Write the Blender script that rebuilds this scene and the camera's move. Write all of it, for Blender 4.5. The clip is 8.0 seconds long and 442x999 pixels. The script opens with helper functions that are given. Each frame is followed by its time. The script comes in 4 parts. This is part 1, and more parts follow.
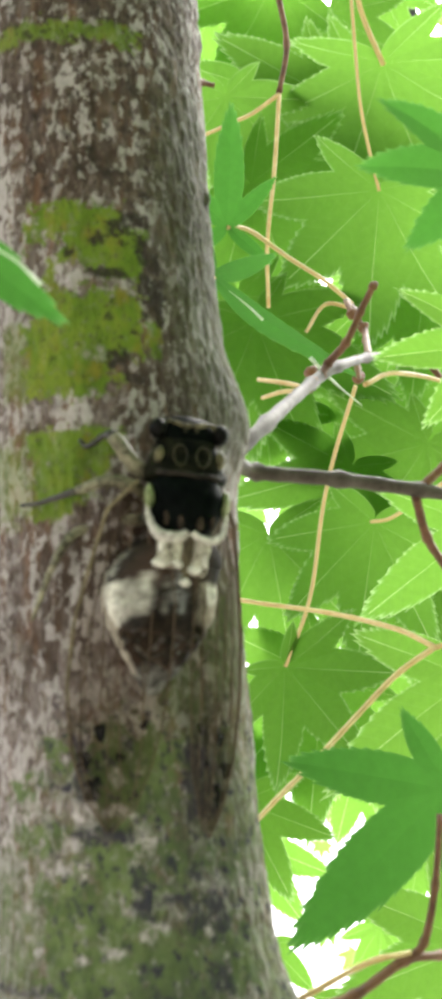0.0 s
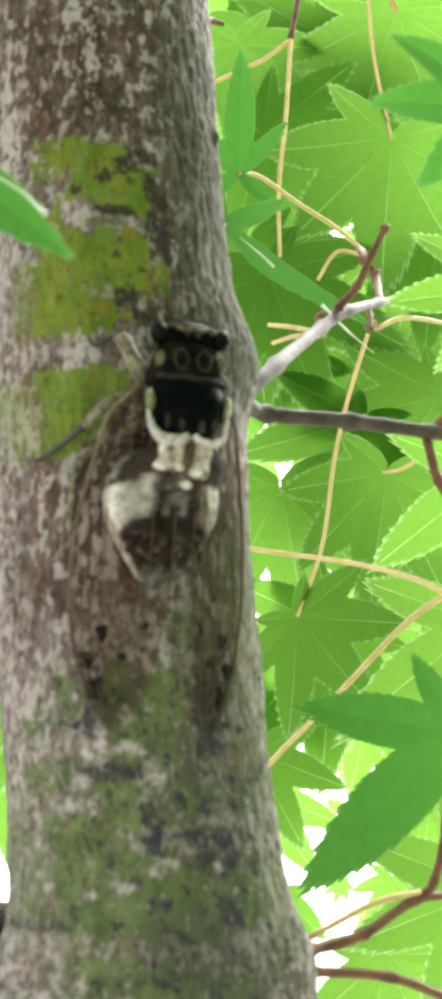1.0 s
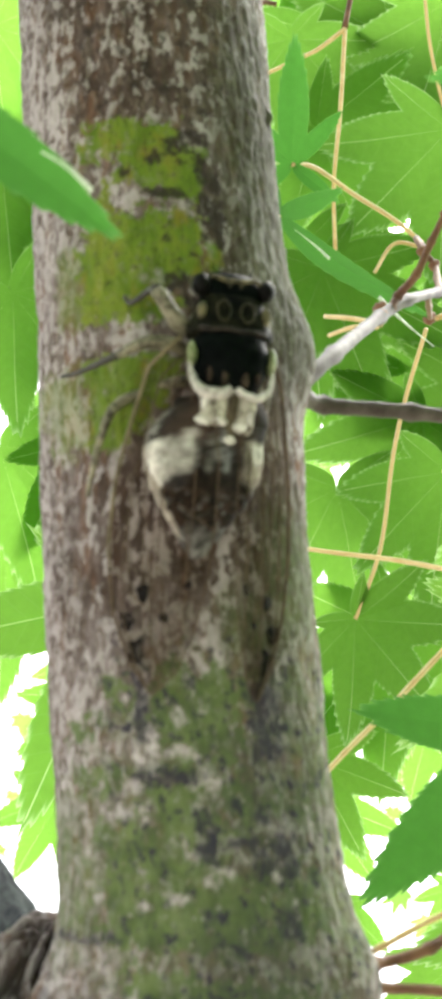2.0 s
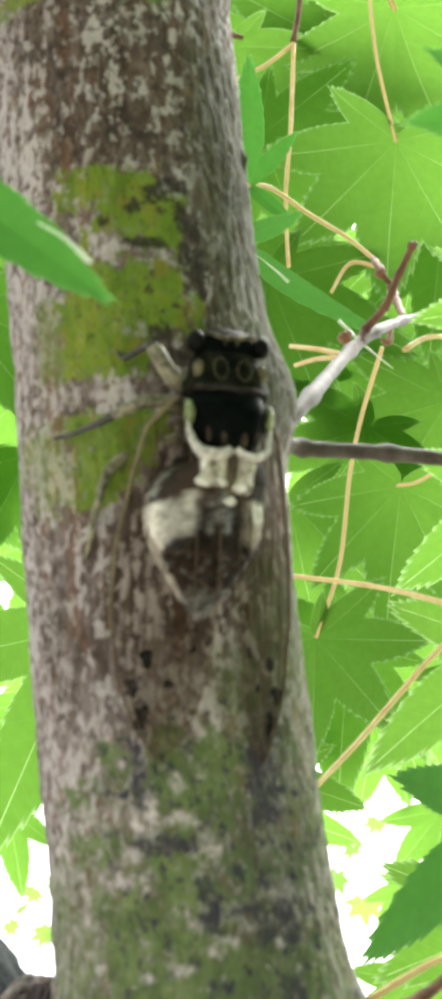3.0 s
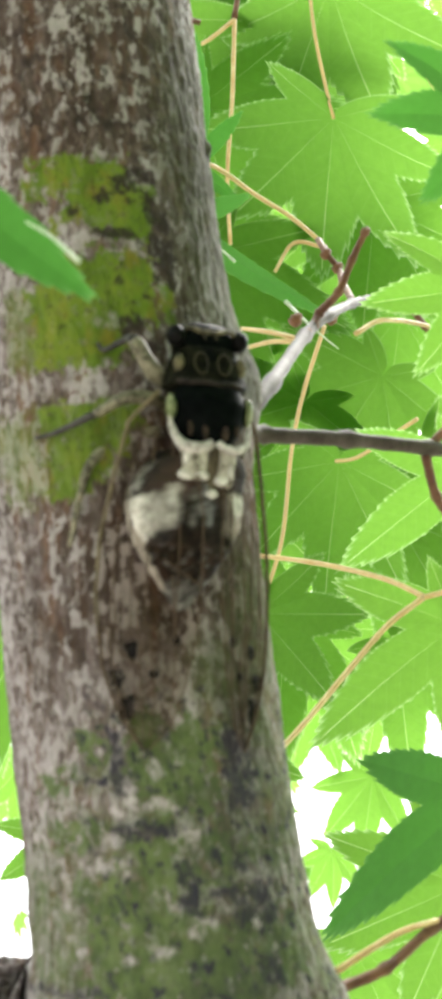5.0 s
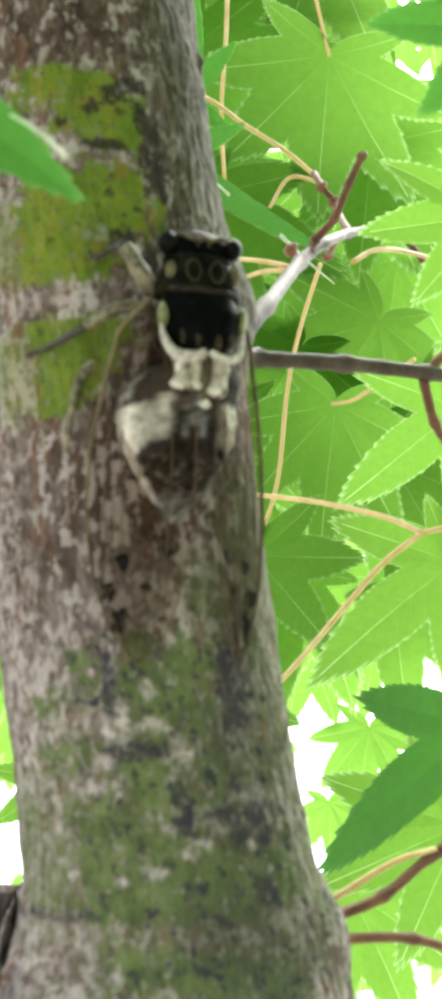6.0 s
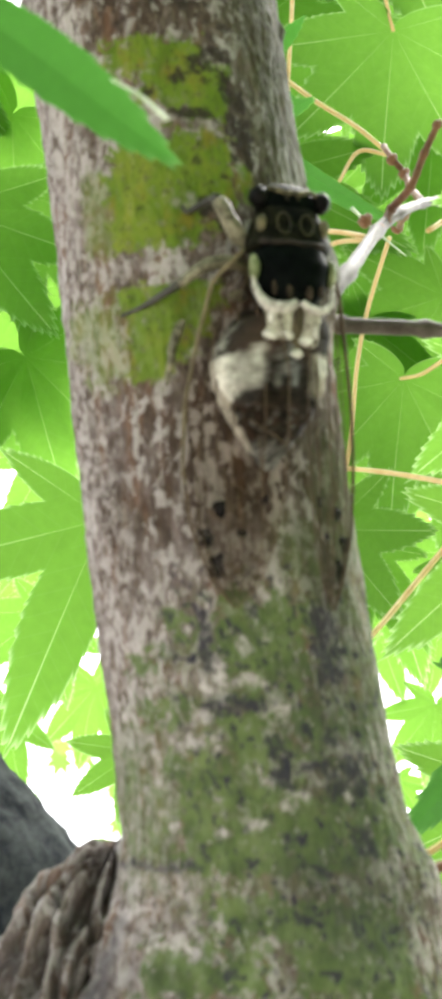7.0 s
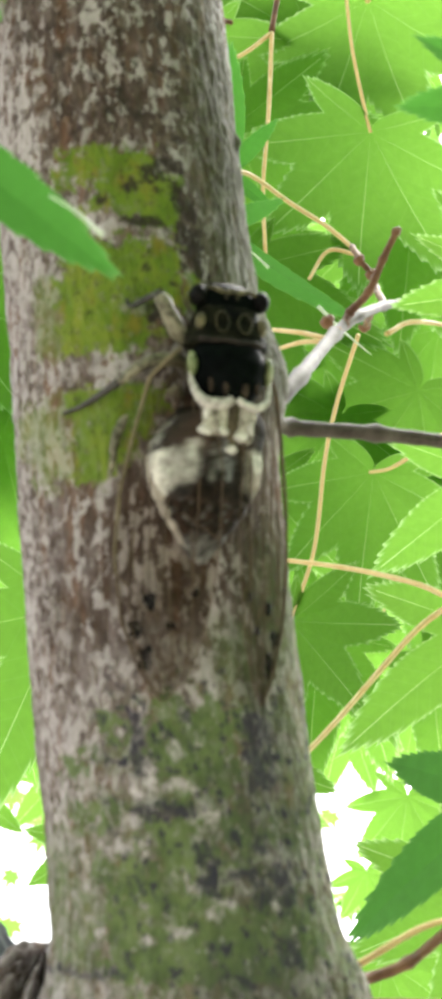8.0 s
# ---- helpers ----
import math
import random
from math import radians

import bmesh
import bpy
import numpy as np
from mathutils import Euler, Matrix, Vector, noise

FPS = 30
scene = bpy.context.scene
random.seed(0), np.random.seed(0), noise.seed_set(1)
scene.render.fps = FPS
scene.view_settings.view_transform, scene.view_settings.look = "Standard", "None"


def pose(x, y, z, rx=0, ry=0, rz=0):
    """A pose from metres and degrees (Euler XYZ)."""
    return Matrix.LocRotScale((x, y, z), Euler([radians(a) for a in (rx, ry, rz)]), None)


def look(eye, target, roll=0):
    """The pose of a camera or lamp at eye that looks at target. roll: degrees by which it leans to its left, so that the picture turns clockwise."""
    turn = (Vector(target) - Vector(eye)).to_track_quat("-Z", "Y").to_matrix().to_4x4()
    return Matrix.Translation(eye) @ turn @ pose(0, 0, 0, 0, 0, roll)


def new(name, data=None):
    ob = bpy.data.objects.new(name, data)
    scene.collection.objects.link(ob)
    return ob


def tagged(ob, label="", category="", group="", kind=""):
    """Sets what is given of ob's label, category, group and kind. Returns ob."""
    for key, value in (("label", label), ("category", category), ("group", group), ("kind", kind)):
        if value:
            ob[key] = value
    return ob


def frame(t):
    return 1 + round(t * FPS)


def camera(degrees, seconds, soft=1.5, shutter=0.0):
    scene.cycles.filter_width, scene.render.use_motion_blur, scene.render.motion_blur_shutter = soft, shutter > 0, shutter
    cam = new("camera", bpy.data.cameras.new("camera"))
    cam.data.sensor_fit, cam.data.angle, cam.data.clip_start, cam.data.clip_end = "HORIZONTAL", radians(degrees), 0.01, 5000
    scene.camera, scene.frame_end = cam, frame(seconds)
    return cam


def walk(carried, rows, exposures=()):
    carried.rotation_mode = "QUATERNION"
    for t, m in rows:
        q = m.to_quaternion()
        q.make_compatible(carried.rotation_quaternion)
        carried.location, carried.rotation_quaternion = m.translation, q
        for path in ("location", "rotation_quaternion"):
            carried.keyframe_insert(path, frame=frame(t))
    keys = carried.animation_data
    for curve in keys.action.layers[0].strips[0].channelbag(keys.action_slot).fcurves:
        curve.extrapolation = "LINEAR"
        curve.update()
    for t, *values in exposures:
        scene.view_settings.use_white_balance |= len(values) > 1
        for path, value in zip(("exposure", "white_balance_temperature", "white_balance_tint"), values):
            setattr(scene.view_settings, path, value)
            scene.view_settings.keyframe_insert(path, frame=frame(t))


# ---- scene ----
cam = camera(18.336, 8.0, soft=5.0)
PATH = [
    (0.0, 0.01622, -0.19206, -0.05646, 107.229, -2.03, 2.939),
    (0.5, 0.01308, -0.18997, -0.05884, 106.059, -2.294, 2.885),
    (1.0, 0.01688, -0.19011, -0.05917, 105.635, -2.099, 3.528),
    (1.5, 0.01517, -0.18825, -0.05728, 105.305, -2.202, 4.08),
    (2.0, 0.01623, -0.18202, -0.05886, 105.858, -2.381, 5.841),
    (3.3, 0.00437, -0.18462, -0.04803, 104.422, -0.086, 1.518),
    (3.5, 0.00221, -0.18568, -0.04823, 103.746, 0.03, 0.732),
    (4.0, -0.00118, -0.18726, -0.04719, 103.562, -0.237, 0.839),
    (4.5, 0.0, -0.18913, -0.04647, 103.803, 0.0, -0.0),
    (6.0, 0.00105, -0.18162, -0.05205, 102.289, 0.538, -0.491),
    (6.5, -0.00161, -0.18229, -0.05535, 101.208, 0.766, 0.967),
    (7.0, -0.0038, -0.18378, -0.05588, 101.812, 0.715, 1.795),
    (7.5, 0.00069, -0.18643, -0.05253, 103.068, 0.89, 1.034),
    (8.0, 0.00304, -0.18595, -0.05299, 105.023, -0.569, 1.209),
]
EXPOSURE = [(0, 2.71), (0.5, 2.83), (2.0, 2.85), (3.4, 2.76), (4.7, 2.74), (6.3, 2.83), (7.2, 2.9), (8, 2.8)]
SKY = 0.126
SUN = 0.6
# leaf counts of unseen foliage that keeps sky light off the stem
SHADE_CROWN = 1500
SHADE_OVER = 140
SHADE_SIDE = 130
CTURN = 20
LEAN = pose(0, 0, 0, 14)  # the stem leans towards the viewer, who looks up at it
walk(cam, [(row[0], LEAN @ pose(*row[1:])) for row in PATH], EXPOSURE)
cam.data.dof.use_dof = True
cam.data.dof.focus_distance, cam.data.dof.aperture_fstop = 0.35, 95.0

# ---- light: bright overcast sky seen through the crown ----
world = bpy.data.worlds.new("sky")
scene.world = world
world.use_nodes = True
wn, wl = world.node_tree.nodes, world.node_tree.links
sky = wn.new("ShaderNodeTexSky")
sky.sky_type, sky.sun_disc = "NISHITA", False
sky.sun_elevation, sky.sun_rotation = radians(58), radians(20)
sky.air_density, sky.dust_density, sky.ozone_density = 1.0, 6.0, 1.0
haze = wn.new("ShaderNodeHueSaturation")
haze.inputs["Saturation"].default_value = 0.25
wl.new(sky.outputs["Color"], haze.inputs["Color"])
wl.new(haze.outputs["Color"], wn["Background"].inputs["Color"])
wn["Background"].inputs["Strength"].default_value = SKY
sun = new("sun", bpy.data.lights.new("sun", "SUN"))
sun.data.energy, sun.data.angle, sun.data.color = SUN, radians(50), (1.0, 0.97, 0.92)
sun.matrix_world = look((0.68, 1.4, 2.6), (0, 0, 0))


# ---- materials ----
def material(name, rough=0.6, spec=0.3, metal=0.0):
    m = bpy.data.materials.new(name)
    m.use_nodes = True
    b = m.node_tree.nodes["Principled BSDF"]
    b.inputs["Roughness"].default_value = rough
    b.inputs["Specular IOR Level"].default_value = spec
    b.inputs["Metallic"].default_value = metal
    return m, m.node_tree.nodes, m.node_tree.links, b


def ramp(nodes, stops):
    r = nodes.new("ShaderNodeValToRGB")
    while len(r.color_ramp.elements) < len(stops):
        r.color_ramp.elements.new(0.5)
    for e, (p, c) in zip(r.color_ramp.elements, stops):
        e.position, e.color = p, (*c, 1)
    return r


def noise_at(nodes, links, scale, stretch=(1, 1, 1), detail=4.0, rough=0.6):
    co = nodes.new("ShaderNodeTexCoord")
    mp = nodes.new("ShaderNodeMapping")
    mp.inputs["Scale"].default_value = stretch
    n = nodes.new("ShaderNodeTexNoise")
    n.inputs["Scale"].default_value, n.inputs["Detail"].default_value, n.inputs["Roughness"].default_value = scale, detail, rough
    links.new(co.outputs["Object"], mp.inputs["Vector"])
    links.new(mp.outputs["Vector"], n.inputs["Vector"])
    return n.outputs["Fac"]


def mix(nodes, links, fac, a, b):
    m = nodes.new("ShaderNodeMix")
    m.data_type = "RGBA"
    for socket, v in ((m.inputs["Factor"], fac), (m.inputs["A"], a), (m.inputs["B"], b)):
        if isinstance(v, tuple):
            socket.default_value = (*v, 1)
        elif isinstance(v, float):
            socket.default_value = v
        else:
            links.new(v, socket)
    return m.outputs["Result"]


def bump(nodes, links, b, height, strength, distance):
    n = nodes.new("ShaderNodeBump")
    n.inputs["Strength"].default_value, n.inputs["Distance"].default_value = strength, distance
    links.new(height, n.inputs["Height"])
    links.new(n.outputs["Normal"], b.inputs["Normal"])


def plain(name, c1, c2, scale, rough=0.6, spec=0.3, relief=0.0001, stretch=(1, 1, 1)):
    m, n, l, b = material(name, rough, spec)
    f = noise_at(n, l, scale, stretch)
    r = ramp(n, [(0.35, c1), (0.68, c2)])
    l.new(f, r.inputs["Fac"])
    l.new(r.outputs["Color"], b.inputs["Base Color"])
    bump(n, l, b, f, 0.5, relief)
    return m


def bark_material():
    """Brown bark under small pale flakes; the stem's marks of moss, dark pits and painted shade break it up."""
    m, n, l, b = material("maple_bark", 0.85, 0.2)
    att = {}
    for key in ("moss", "algae", "dark", "pale", "grey", "brown"):
        a = n.new("ShaderNodeAttribute")
        a.attribute_name = key
        att[key] = a.outputs["Fac"]
    fleck = noise_at(n, l, 720, (1, 1, 0.58), 5.0, 0.62)
    fine = noise_at(n, l, 1700, (1, 1, 0.4), 3.0)
    broad = noise_at(n, l, 150, (1, 1, 0.36), 4.0, 0.65)
    base = ramp(n, [(0.30, (0.034, 0.023, 0.018)), (0.50, (0.092, 0.067, 0.054)), (0.66, (0.170, 0.135, 0.117))])
    l.new(fine, base.inputs["Fac"])
    worn = ramp(n, [(0.44, (0, 0, 0)), (0.62, (0.75, 0.75, 0.75))])
    l.new(noise_at(n, l, 210, (1, 1, 0.40), 5.0, 0.65), worn.inputs["Fac"])
    wood = mix(n, l, worn.outputs["Color"], base.outputs["Color"], (0.185, 0.150, 0.146))
    rust = ramp(n, [(0.52, (0, 0, 0)), (0.66, (0.8, 0.8, 0.8))])
    l.new(noise_at(n, l, 360, (1, 1, 0.22), 4.0, 0.6), rust.inputs["Fac"])
    wood = mix(n, l, rust.outputs["Color"], wood, (0.165, 0.088, 0.052))
    wood = mix(n, l, att["brown"], wood, mix(n, l, 0.76, wood, (0.034, 0.020, 0.013)))
    flake_tint = ramp(n, [(0.36, (0.23, 0.205, 0.196)), (0.66, (0.44, 0.400, 0.400))])
    l.new(broad, flake_tint.inputs["Fac"])

    def sum_of(a, b, gain):
        q = n.new("ShaderNodeMath")
        q.operation, q.inputs[1].default_value = "MULTIPLY_ADD", gain
        l.new(b, q.inputs[0])
        l.new(a, q.inputs[2])
        return q.outputs["Value"]
    cover = sum_of(sum_of(fleck, broad, 0.35), att["brown"], -0.045)
    cover = sum_of(cover, att["pale"], 0.06)
    here = ramp(n, [(0.668, (0, 0, 0)), (0.736, (0.84, 0.84, 0.84))])
    l.new(cover, here.inputs["Fac"])
    skin = mix(n, l, here.outputs["Color"], wood, flake_tint.outputs["Color"])
    green = ramp(n, [(0.30, (0.066, 0.105, 0.010)), (0.48, (0.112, 0.180, 0.016)), (0.70, (0.185, 0.222, 0.028))])
    l.new(noise_at(n, l, 230, (1, 1, 0.5), 5.0), green.inputs["Fac"])
    film = ramp(n, [(0.30, (0.050, 0.072, 0.026)), (0.50, (0.084, 0.122, 0.040)), (0.68, (0.126, 0.168, 0.062))])
    l.new(noise_at(n, l, 330, (1, 1, 0.7), 5.0), film.inputs["Fac"])
    bleach = ramp(n, [(0.34, (0.33, 0.295, 0.290)), (0.62, (0.52, 0.475, 0.475))])
    l.new(fine, bleach.inputs["Fac"])
    c = mix(n, l, att["pale"], skin, bleach.outputs["Color"])
    c = mix(n, l, att["algae"], c, film.outputs["Color"])
    dry = ramp(n, [(0.55, (0, 0, 0)), (0.68, (0.7, 0.7, 0.7))])
    l.new(noise_at(n, l, 260, (1, 1, 0.6), 3.0), dry.inputs["Fac"])
    c = mix(n, l, att["moss"], c, mix(n, l, dry.outputs["Color"], green.outputs["Color"], (0.190, 0.150, 0.020)))
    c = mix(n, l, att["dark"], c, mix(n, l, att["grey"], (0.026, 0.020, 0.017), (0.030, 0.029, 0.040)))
    l.new(c, b.inputs["Base Color"])
    bump(n, l, b, sum_of(fleck, fine, 0.6), 0.7, 0.0003)
    return m


def leaf_material(name, dark, light, through_colour, share, vein_colour):
    """A thin leaf: waxy skin over a blade that lets the sky's light through."""
    m, n, l, b = material(name, 0.5, 0.15)
    f = noise_at(n, l, 9, (1, 1, 1), 5.0)
    info = n.new("ShaderNodeObjectInfo")
    r = ramp(n, [(0.3, dark), (0.7, light)])
    l.new(f, r.inputs["Fac"])
    hue = n.new("ShaderNodeHueSaturation")
    vary = n.new("ShaderNodeMapRange")
    vary.inputs["To Min"].default_value, vary.inputs["To Max"].default_value = 0.86, 1.14
    l.new(info.outputs["Random"], vary.inputs["Value"])
    l.new(vary.outputs["Result"], hue.inputs["Value"])
    l.new(r.outputs["Color"], hue.inputs["Color"])
    l.new(hue.outputs["Color"], b.inputs["Base Color"])
    bump(n, l, b, noise_at(n, l, 60, (1, 1, 1), 3.0), 0.25, 0.0004)
    t = n.new("ShaderNodeBsdfTranslucent")
    t2 = ramp(n, [(0.3, tuple(v * 0.88 for v in through_colour)), (0.7, through_colour)])
    l.new(noise_at(n, l, 22, (1, 1, 1), 4.0), t2.inputs["Fac"])
    uv = n.new("ShaderNodeUVMap")
    uv.uv_map = "lobe"
    sep = n.new("ShaderNodeSeparateXYZ")
    l.new(uv.outputs["UV"], sep.inputs["Vector"])

    def math_node(op, a, b):
        q = n.new("ShaderNodeMath")
        q.operation = op
        for socket, v in zip(q.inputs, (a, b)):
            if isinstance(v, float):
                socket.default_value = v
            else:
                l.new(v, socket)
        return q.outputs["Value"]
    line = math_node("FRACT", math_node("SUBTRACT", math_node("MULTIPLY", sep.outputs["X"], 11.0), math_node("MULTIPLY", sep.outputs["Y"], 9.0)), 0.0)
    side_vein = math_node("MULTIPLY", math_node("LESS_THAN", line, 0.06), math_node("LESS_THAN", sep.outputs["Y"], 0.17))
    veined = mix(n, l, math_node("MULTIPLY", side_vein, 0.045), t2.outputs["Color"], vein_colour)
    # bright outline put into the colour along the leaf's edge
    edge = n.new("ShaderNodeAttribute")
    edge.attribute_name = "margin"
    veined = mix(n, l, math_node("MULTIPLY", math_node("POWER", edge.outputs["Fac"], 2.5), 0.8), veined, vein_colour)
    hue2 = n.new("ShaderNodeHueSaturation")
    l.new(vary.outputs["Result"], hue2.inputs["Value"])
    l.new(veined, hue2.inputs["Color"])
    l.new(hue2.outputs["Color"], t.inputs["Color"])
    mx = n.new("ShaderNodeMixShader")
    mx.inputs["Fac"].default_value = share
    l.new(b.outputs["BSDF"], mx.inputs[1])
    l.new(t.outputs["BSDF"], mx.inputs[2])
    l.new(mx.outputs["Shader"], n["Material Output"].inputs["Surface"])
    return m


def wing_material():
    """Clear wing skin with a faint brown tint and a glassy sheen."""
    m, n, l, b = material("wing_skin", 0.2, 0.35)
    b.inputs["Base Color"].default_value = (0.05, 0.032, 0.02, 1)
    t = n.new("ShaderNodeBsdfTransparent")
    t.inputs["Color"].default_value = (0.75, 0.715, 0.675, 1)
    mx = n.new("ShaderNodeMixShader")
    mx.inputs["Fac"].default_value = 0.03
    l.new(t.outputs["BSDF"], mx.inputs[1])
    l.new(b.outputs["BSDF"], mx.inputs[2])
    l.new(mx.outputs["Shader"], n["Material Output"].inputs["Surface"])
    return m


bark = bark_material()
pale_streak = plain("pale_leaf_streak", (0.42, 0.55, 0.36), (0.70, 0.80, 0.62), 300, 0.3, 0.5)
# darker and greyer than the trunk's bark
dark_bark = plain("dark_grey_bark", (0.018, 0.020, 0.026), (0.080, 0.088, 0.090), 380, 0.9, 0.15, 0.0006, (1, 1, 0.6))
twig_bark = plain("twig_bark", (0.105, 0.046, 0.026), (0.23, 0.115, 0.062), 240, 0.55, 0.3, 0.00004)
grey_twig = plain("grey_twig_bark", (0.050, 0.037, 0.029), (0.118, 0.100, 0.084), 260, 0.55, 0.3, 0.00004)
petiole_orange = plain("petiole_skin", (0.64, 0.44, 0.19), (0.80, 0.65, 0.34), 300, 0.45)
blade = leaf_material("maple_leaf_blade", (0.036, 0.110, 0.012), (0.056, 0.150, 0.018), (0.150, 0.328, 0.040), 0.73, (0.48, 0.66, 0.32))
# darker copy of the blade; shade among the near leaves is in its colour
shaded_blade = leaf_material("shaded_leaf_blade", (0.018, 0.062, 0.014), (0.030, 0.090, 0.022), (0.070, 0.240, 0.030), 0.5, (0.18, 0.38, 0.10))
rib = leaf_material("leaf_rib", (0.24, 0.34, 0.14), (0.34, 0.44, 0.20), (0.46, 0.64, 0.28), 0.6, (0.50, 0.72, 0.16))
shell_black = plain("black_shell", (0.0008, 0.0014, 0.0013), (0.0036, 0.0052, 0.0048), 500, 0.42, 0.02)
shield_shell = plain("mottled_shield", (0.0012, 0.0019, 0.0016), (0.016, 0.016, 0.009), 520, 0.55, 0.03)
shell_brown = plain("dark_brown_shell", (0.006, 0.005, 0.004), (0.030, 0.024, 0.018), 600, 0.62, 0.12)
shell_ochre = plain("ochre_shell", (0.012, 0.012, 0.006), (0.060, 0.052, 0.026), 700, 0.5, 0.2)
shell_green = plain("green_shell", (0.09, 0.12, 0.04), (0.28, 0.32, 0.16), 700, 0.5, 0.4)
bloom_white = plain("white_wax_bloom", (0.24, 0.22, 0.19), (0.74, 0.72, 0.67), 700, 0.85, 0.15)
bloom_cream = plain("cream_wax_bloom", (0.09, 0.080, 0.060), (0.53, 0.50, 0.42), 800, 0.85, 0.15)
back_brown = plain("dull_brown_mark", (0.010, 0.007, 0.005), (0.060, 0.042, 0.030), 900, 0.6, 0.1)
cross_brown = plain("cross_hollow_brown", (0.035, 0.028, 0.017), (0.13, 0.105, 0.065), 800, 0.6, 0.15)
lobe_tan = plain("tan_lobe", (0.03, 0.028, 0.014), (0.17, 0.15, 0.08), 900, 0.55, 0.2)
leg_pale = plain("pale_leg", (0.05, 0.046, 0.028), (0.30, 0.28, 0.19), 700, 0.5)
leg_dark = plain("dark_leg", (0.014, 0.013, 0.012), (0.07, 0.066, 0.058), 700, 0.5)
eye_brown = plain("brown_eye", (0.002, 0.002, 0.002), (0.008, 0.008, 0.007), 300, 0.4, 0.06)
vein_brown = plain("wing_vein", (0.045, 0.028, 0.015), (0.10, 0.065, 0.035), 500, 0.45)
vein_pale = plain("wing_front_vein", (0.09, 0.07, 0.036), (0.20, 0.16, 0.09), 500, 0.45)
wing_skin = wing_material()


def smoky_material():
    m, n, l, b = material("smoky_spot", 0.6, 0.1)
    b.inputs["Base Color"].default_value = (0.006, 0.005, 0.005, 1)
    t = n.new("ShaderNodeBsdfTransparent")
    r = ramp(n, [(0.34, (0.15, 0.15, 0.15)), (0.58, (1, 1, 1))])
    l.new(noise_at(n, l, 900), r.inputs["Fac"])
    mx = n.new("ShaderNodeMixShader")
    l.new(r.outputs["Color"], mx.inputs["Fac"])
    l.new(t.outputs["BSDF"], mx.inputs[1])
    l.new(b.outputs["BSDF"], mx.inputs[2])
    l.new(mx.outputs["Shader"], n["Material Output"].inputs["Surface"])
    return m


smoky = smoky_material()


def belly_material():
    m, n, l, b = material("belly_shell", 0.65, 0.2)
    f = noise_at(n, l, 700)
    r = ramp(n, [(0.35, (0.0035, 0.0032, 0.003)), (0.7, (0.026, 0.018, 0.013))])
    w = ramp(n, [(0.3, (0.34, 0.325, 0.275)), (0.7, (0.76, 0.74, 0.68))])
    g = ramp(n, [(0.3, (0.11, 0.12, 0.12)), (0.7, (0.36, 0.38, 0.39))])
    for q in (r, w, g):
        l.new(f, q.inputs["Fac"])
    att = []
    for key in ("grey", "wax", "brown"):
        a = n.new("ShaderNodeAttribute")
        a.attribute_name = key
        att.append(a.outputs["Fac"])
    c = mix(n, l, att[2], r.outputs["Color"], (0.050, 0.029, 0.020))
    c = mix(n, l, att[0], c, g.outputs["Color"])
    c = mix(n, l, att[1], c, w.outputs["Color"])
    l.new(c, b.inputs["Base Color"])
    bump(n, l, b, f, 0.5, 0.0001)
    return m


belly = belly_material()
# ground out of view, kept pale to bounce light up to the stem
pale_ground = plain("bounce_ground", (0.16, 0.15, 0.12), (0.28, 0.26, 0.22), 3, 0.9, 0.1, 0.02)


# ---- helpers for meshes ----
def part(name, bm, mats, parent, label="", smooth=True):
    me = bpy.data.meshes.new(name)
    bm.to_mesh(me)
    bm.free()
    for m in mats if isinstance(mats, (list, tuple)) else (mats,):
        me.materials.append(m)
    if smooth:
        me.polygons.foreach_set("use_smooth", [True] * len(me.polygons))
    ob = new(name, me)
    ob.parent = parent
    return tagged(ob, label)


def grid_noise(u, v, seed):
    """Smooth gradient noise on two arrays, about -1 to 1."""
    iu, iv = np.floor(u), np.floor(v)
    fu, fv = u - iu, v - iv

    def g(a, b, x, y):
        h = np.sin(a * 127.1 + b * 311.7 + seed * 74.7) * 43758.5453
        t = (h - np.floor(h)) * 2 * math.pi
        return np.cos(t) * x + np.sin(t) * y
    su, sv = fu * fu * fu * (fu * (fu * 6 - 15) + 10), fv * fv * fv * (fv * (fv * 6 - 15) + 10)
    low = g(iu, iv, fu, fv) * (1 - su) + g(iu + 1, iv, fu - 1, fv) * su
    high = g(iu, iv + 1, fu, fv - 1) * (1 - su) + g(iu + 1, iv + 1, fu - 1, fv - 1) * su
    return (low * (1 - sv) + high * sv) * 1.5


def ragged(s, z, wide, high, seed):
    """Three layers of noise, for broken edges."""
    f = 0.5 * grid_noise(s / wide + 0.3 * z / high, z / high, seed) + 0.32 * grid_noise(s / wide * 2.3, z / high * 2.4 + 0.4 * s / wide, seed + 1) + 0.2 * grid_noise(s / wide * 5.1, z / high * 4.7, seed + 2)
    return f / f.std()


def spline(points, steps):
    """A Catmull-Rom line through the points."""
    p = [Vector(q) for q in points]
    p = [p[0] * 2 - p[1]] + p + [p[-1] * 2 - p[-2]]
    out = []
    for a, b, c, d in zip(p, p[1:], p[2:], p[3:]):
        for k in range(steps):
            t = k / steps
            out.append(0.5 * (2 * b + (c - a) * t + (2 * a - 5 * b + 4 * c - d) * t * t + (3 * b - a - 3 * c + d) * t ** 3))
    return out + [p[-2]]


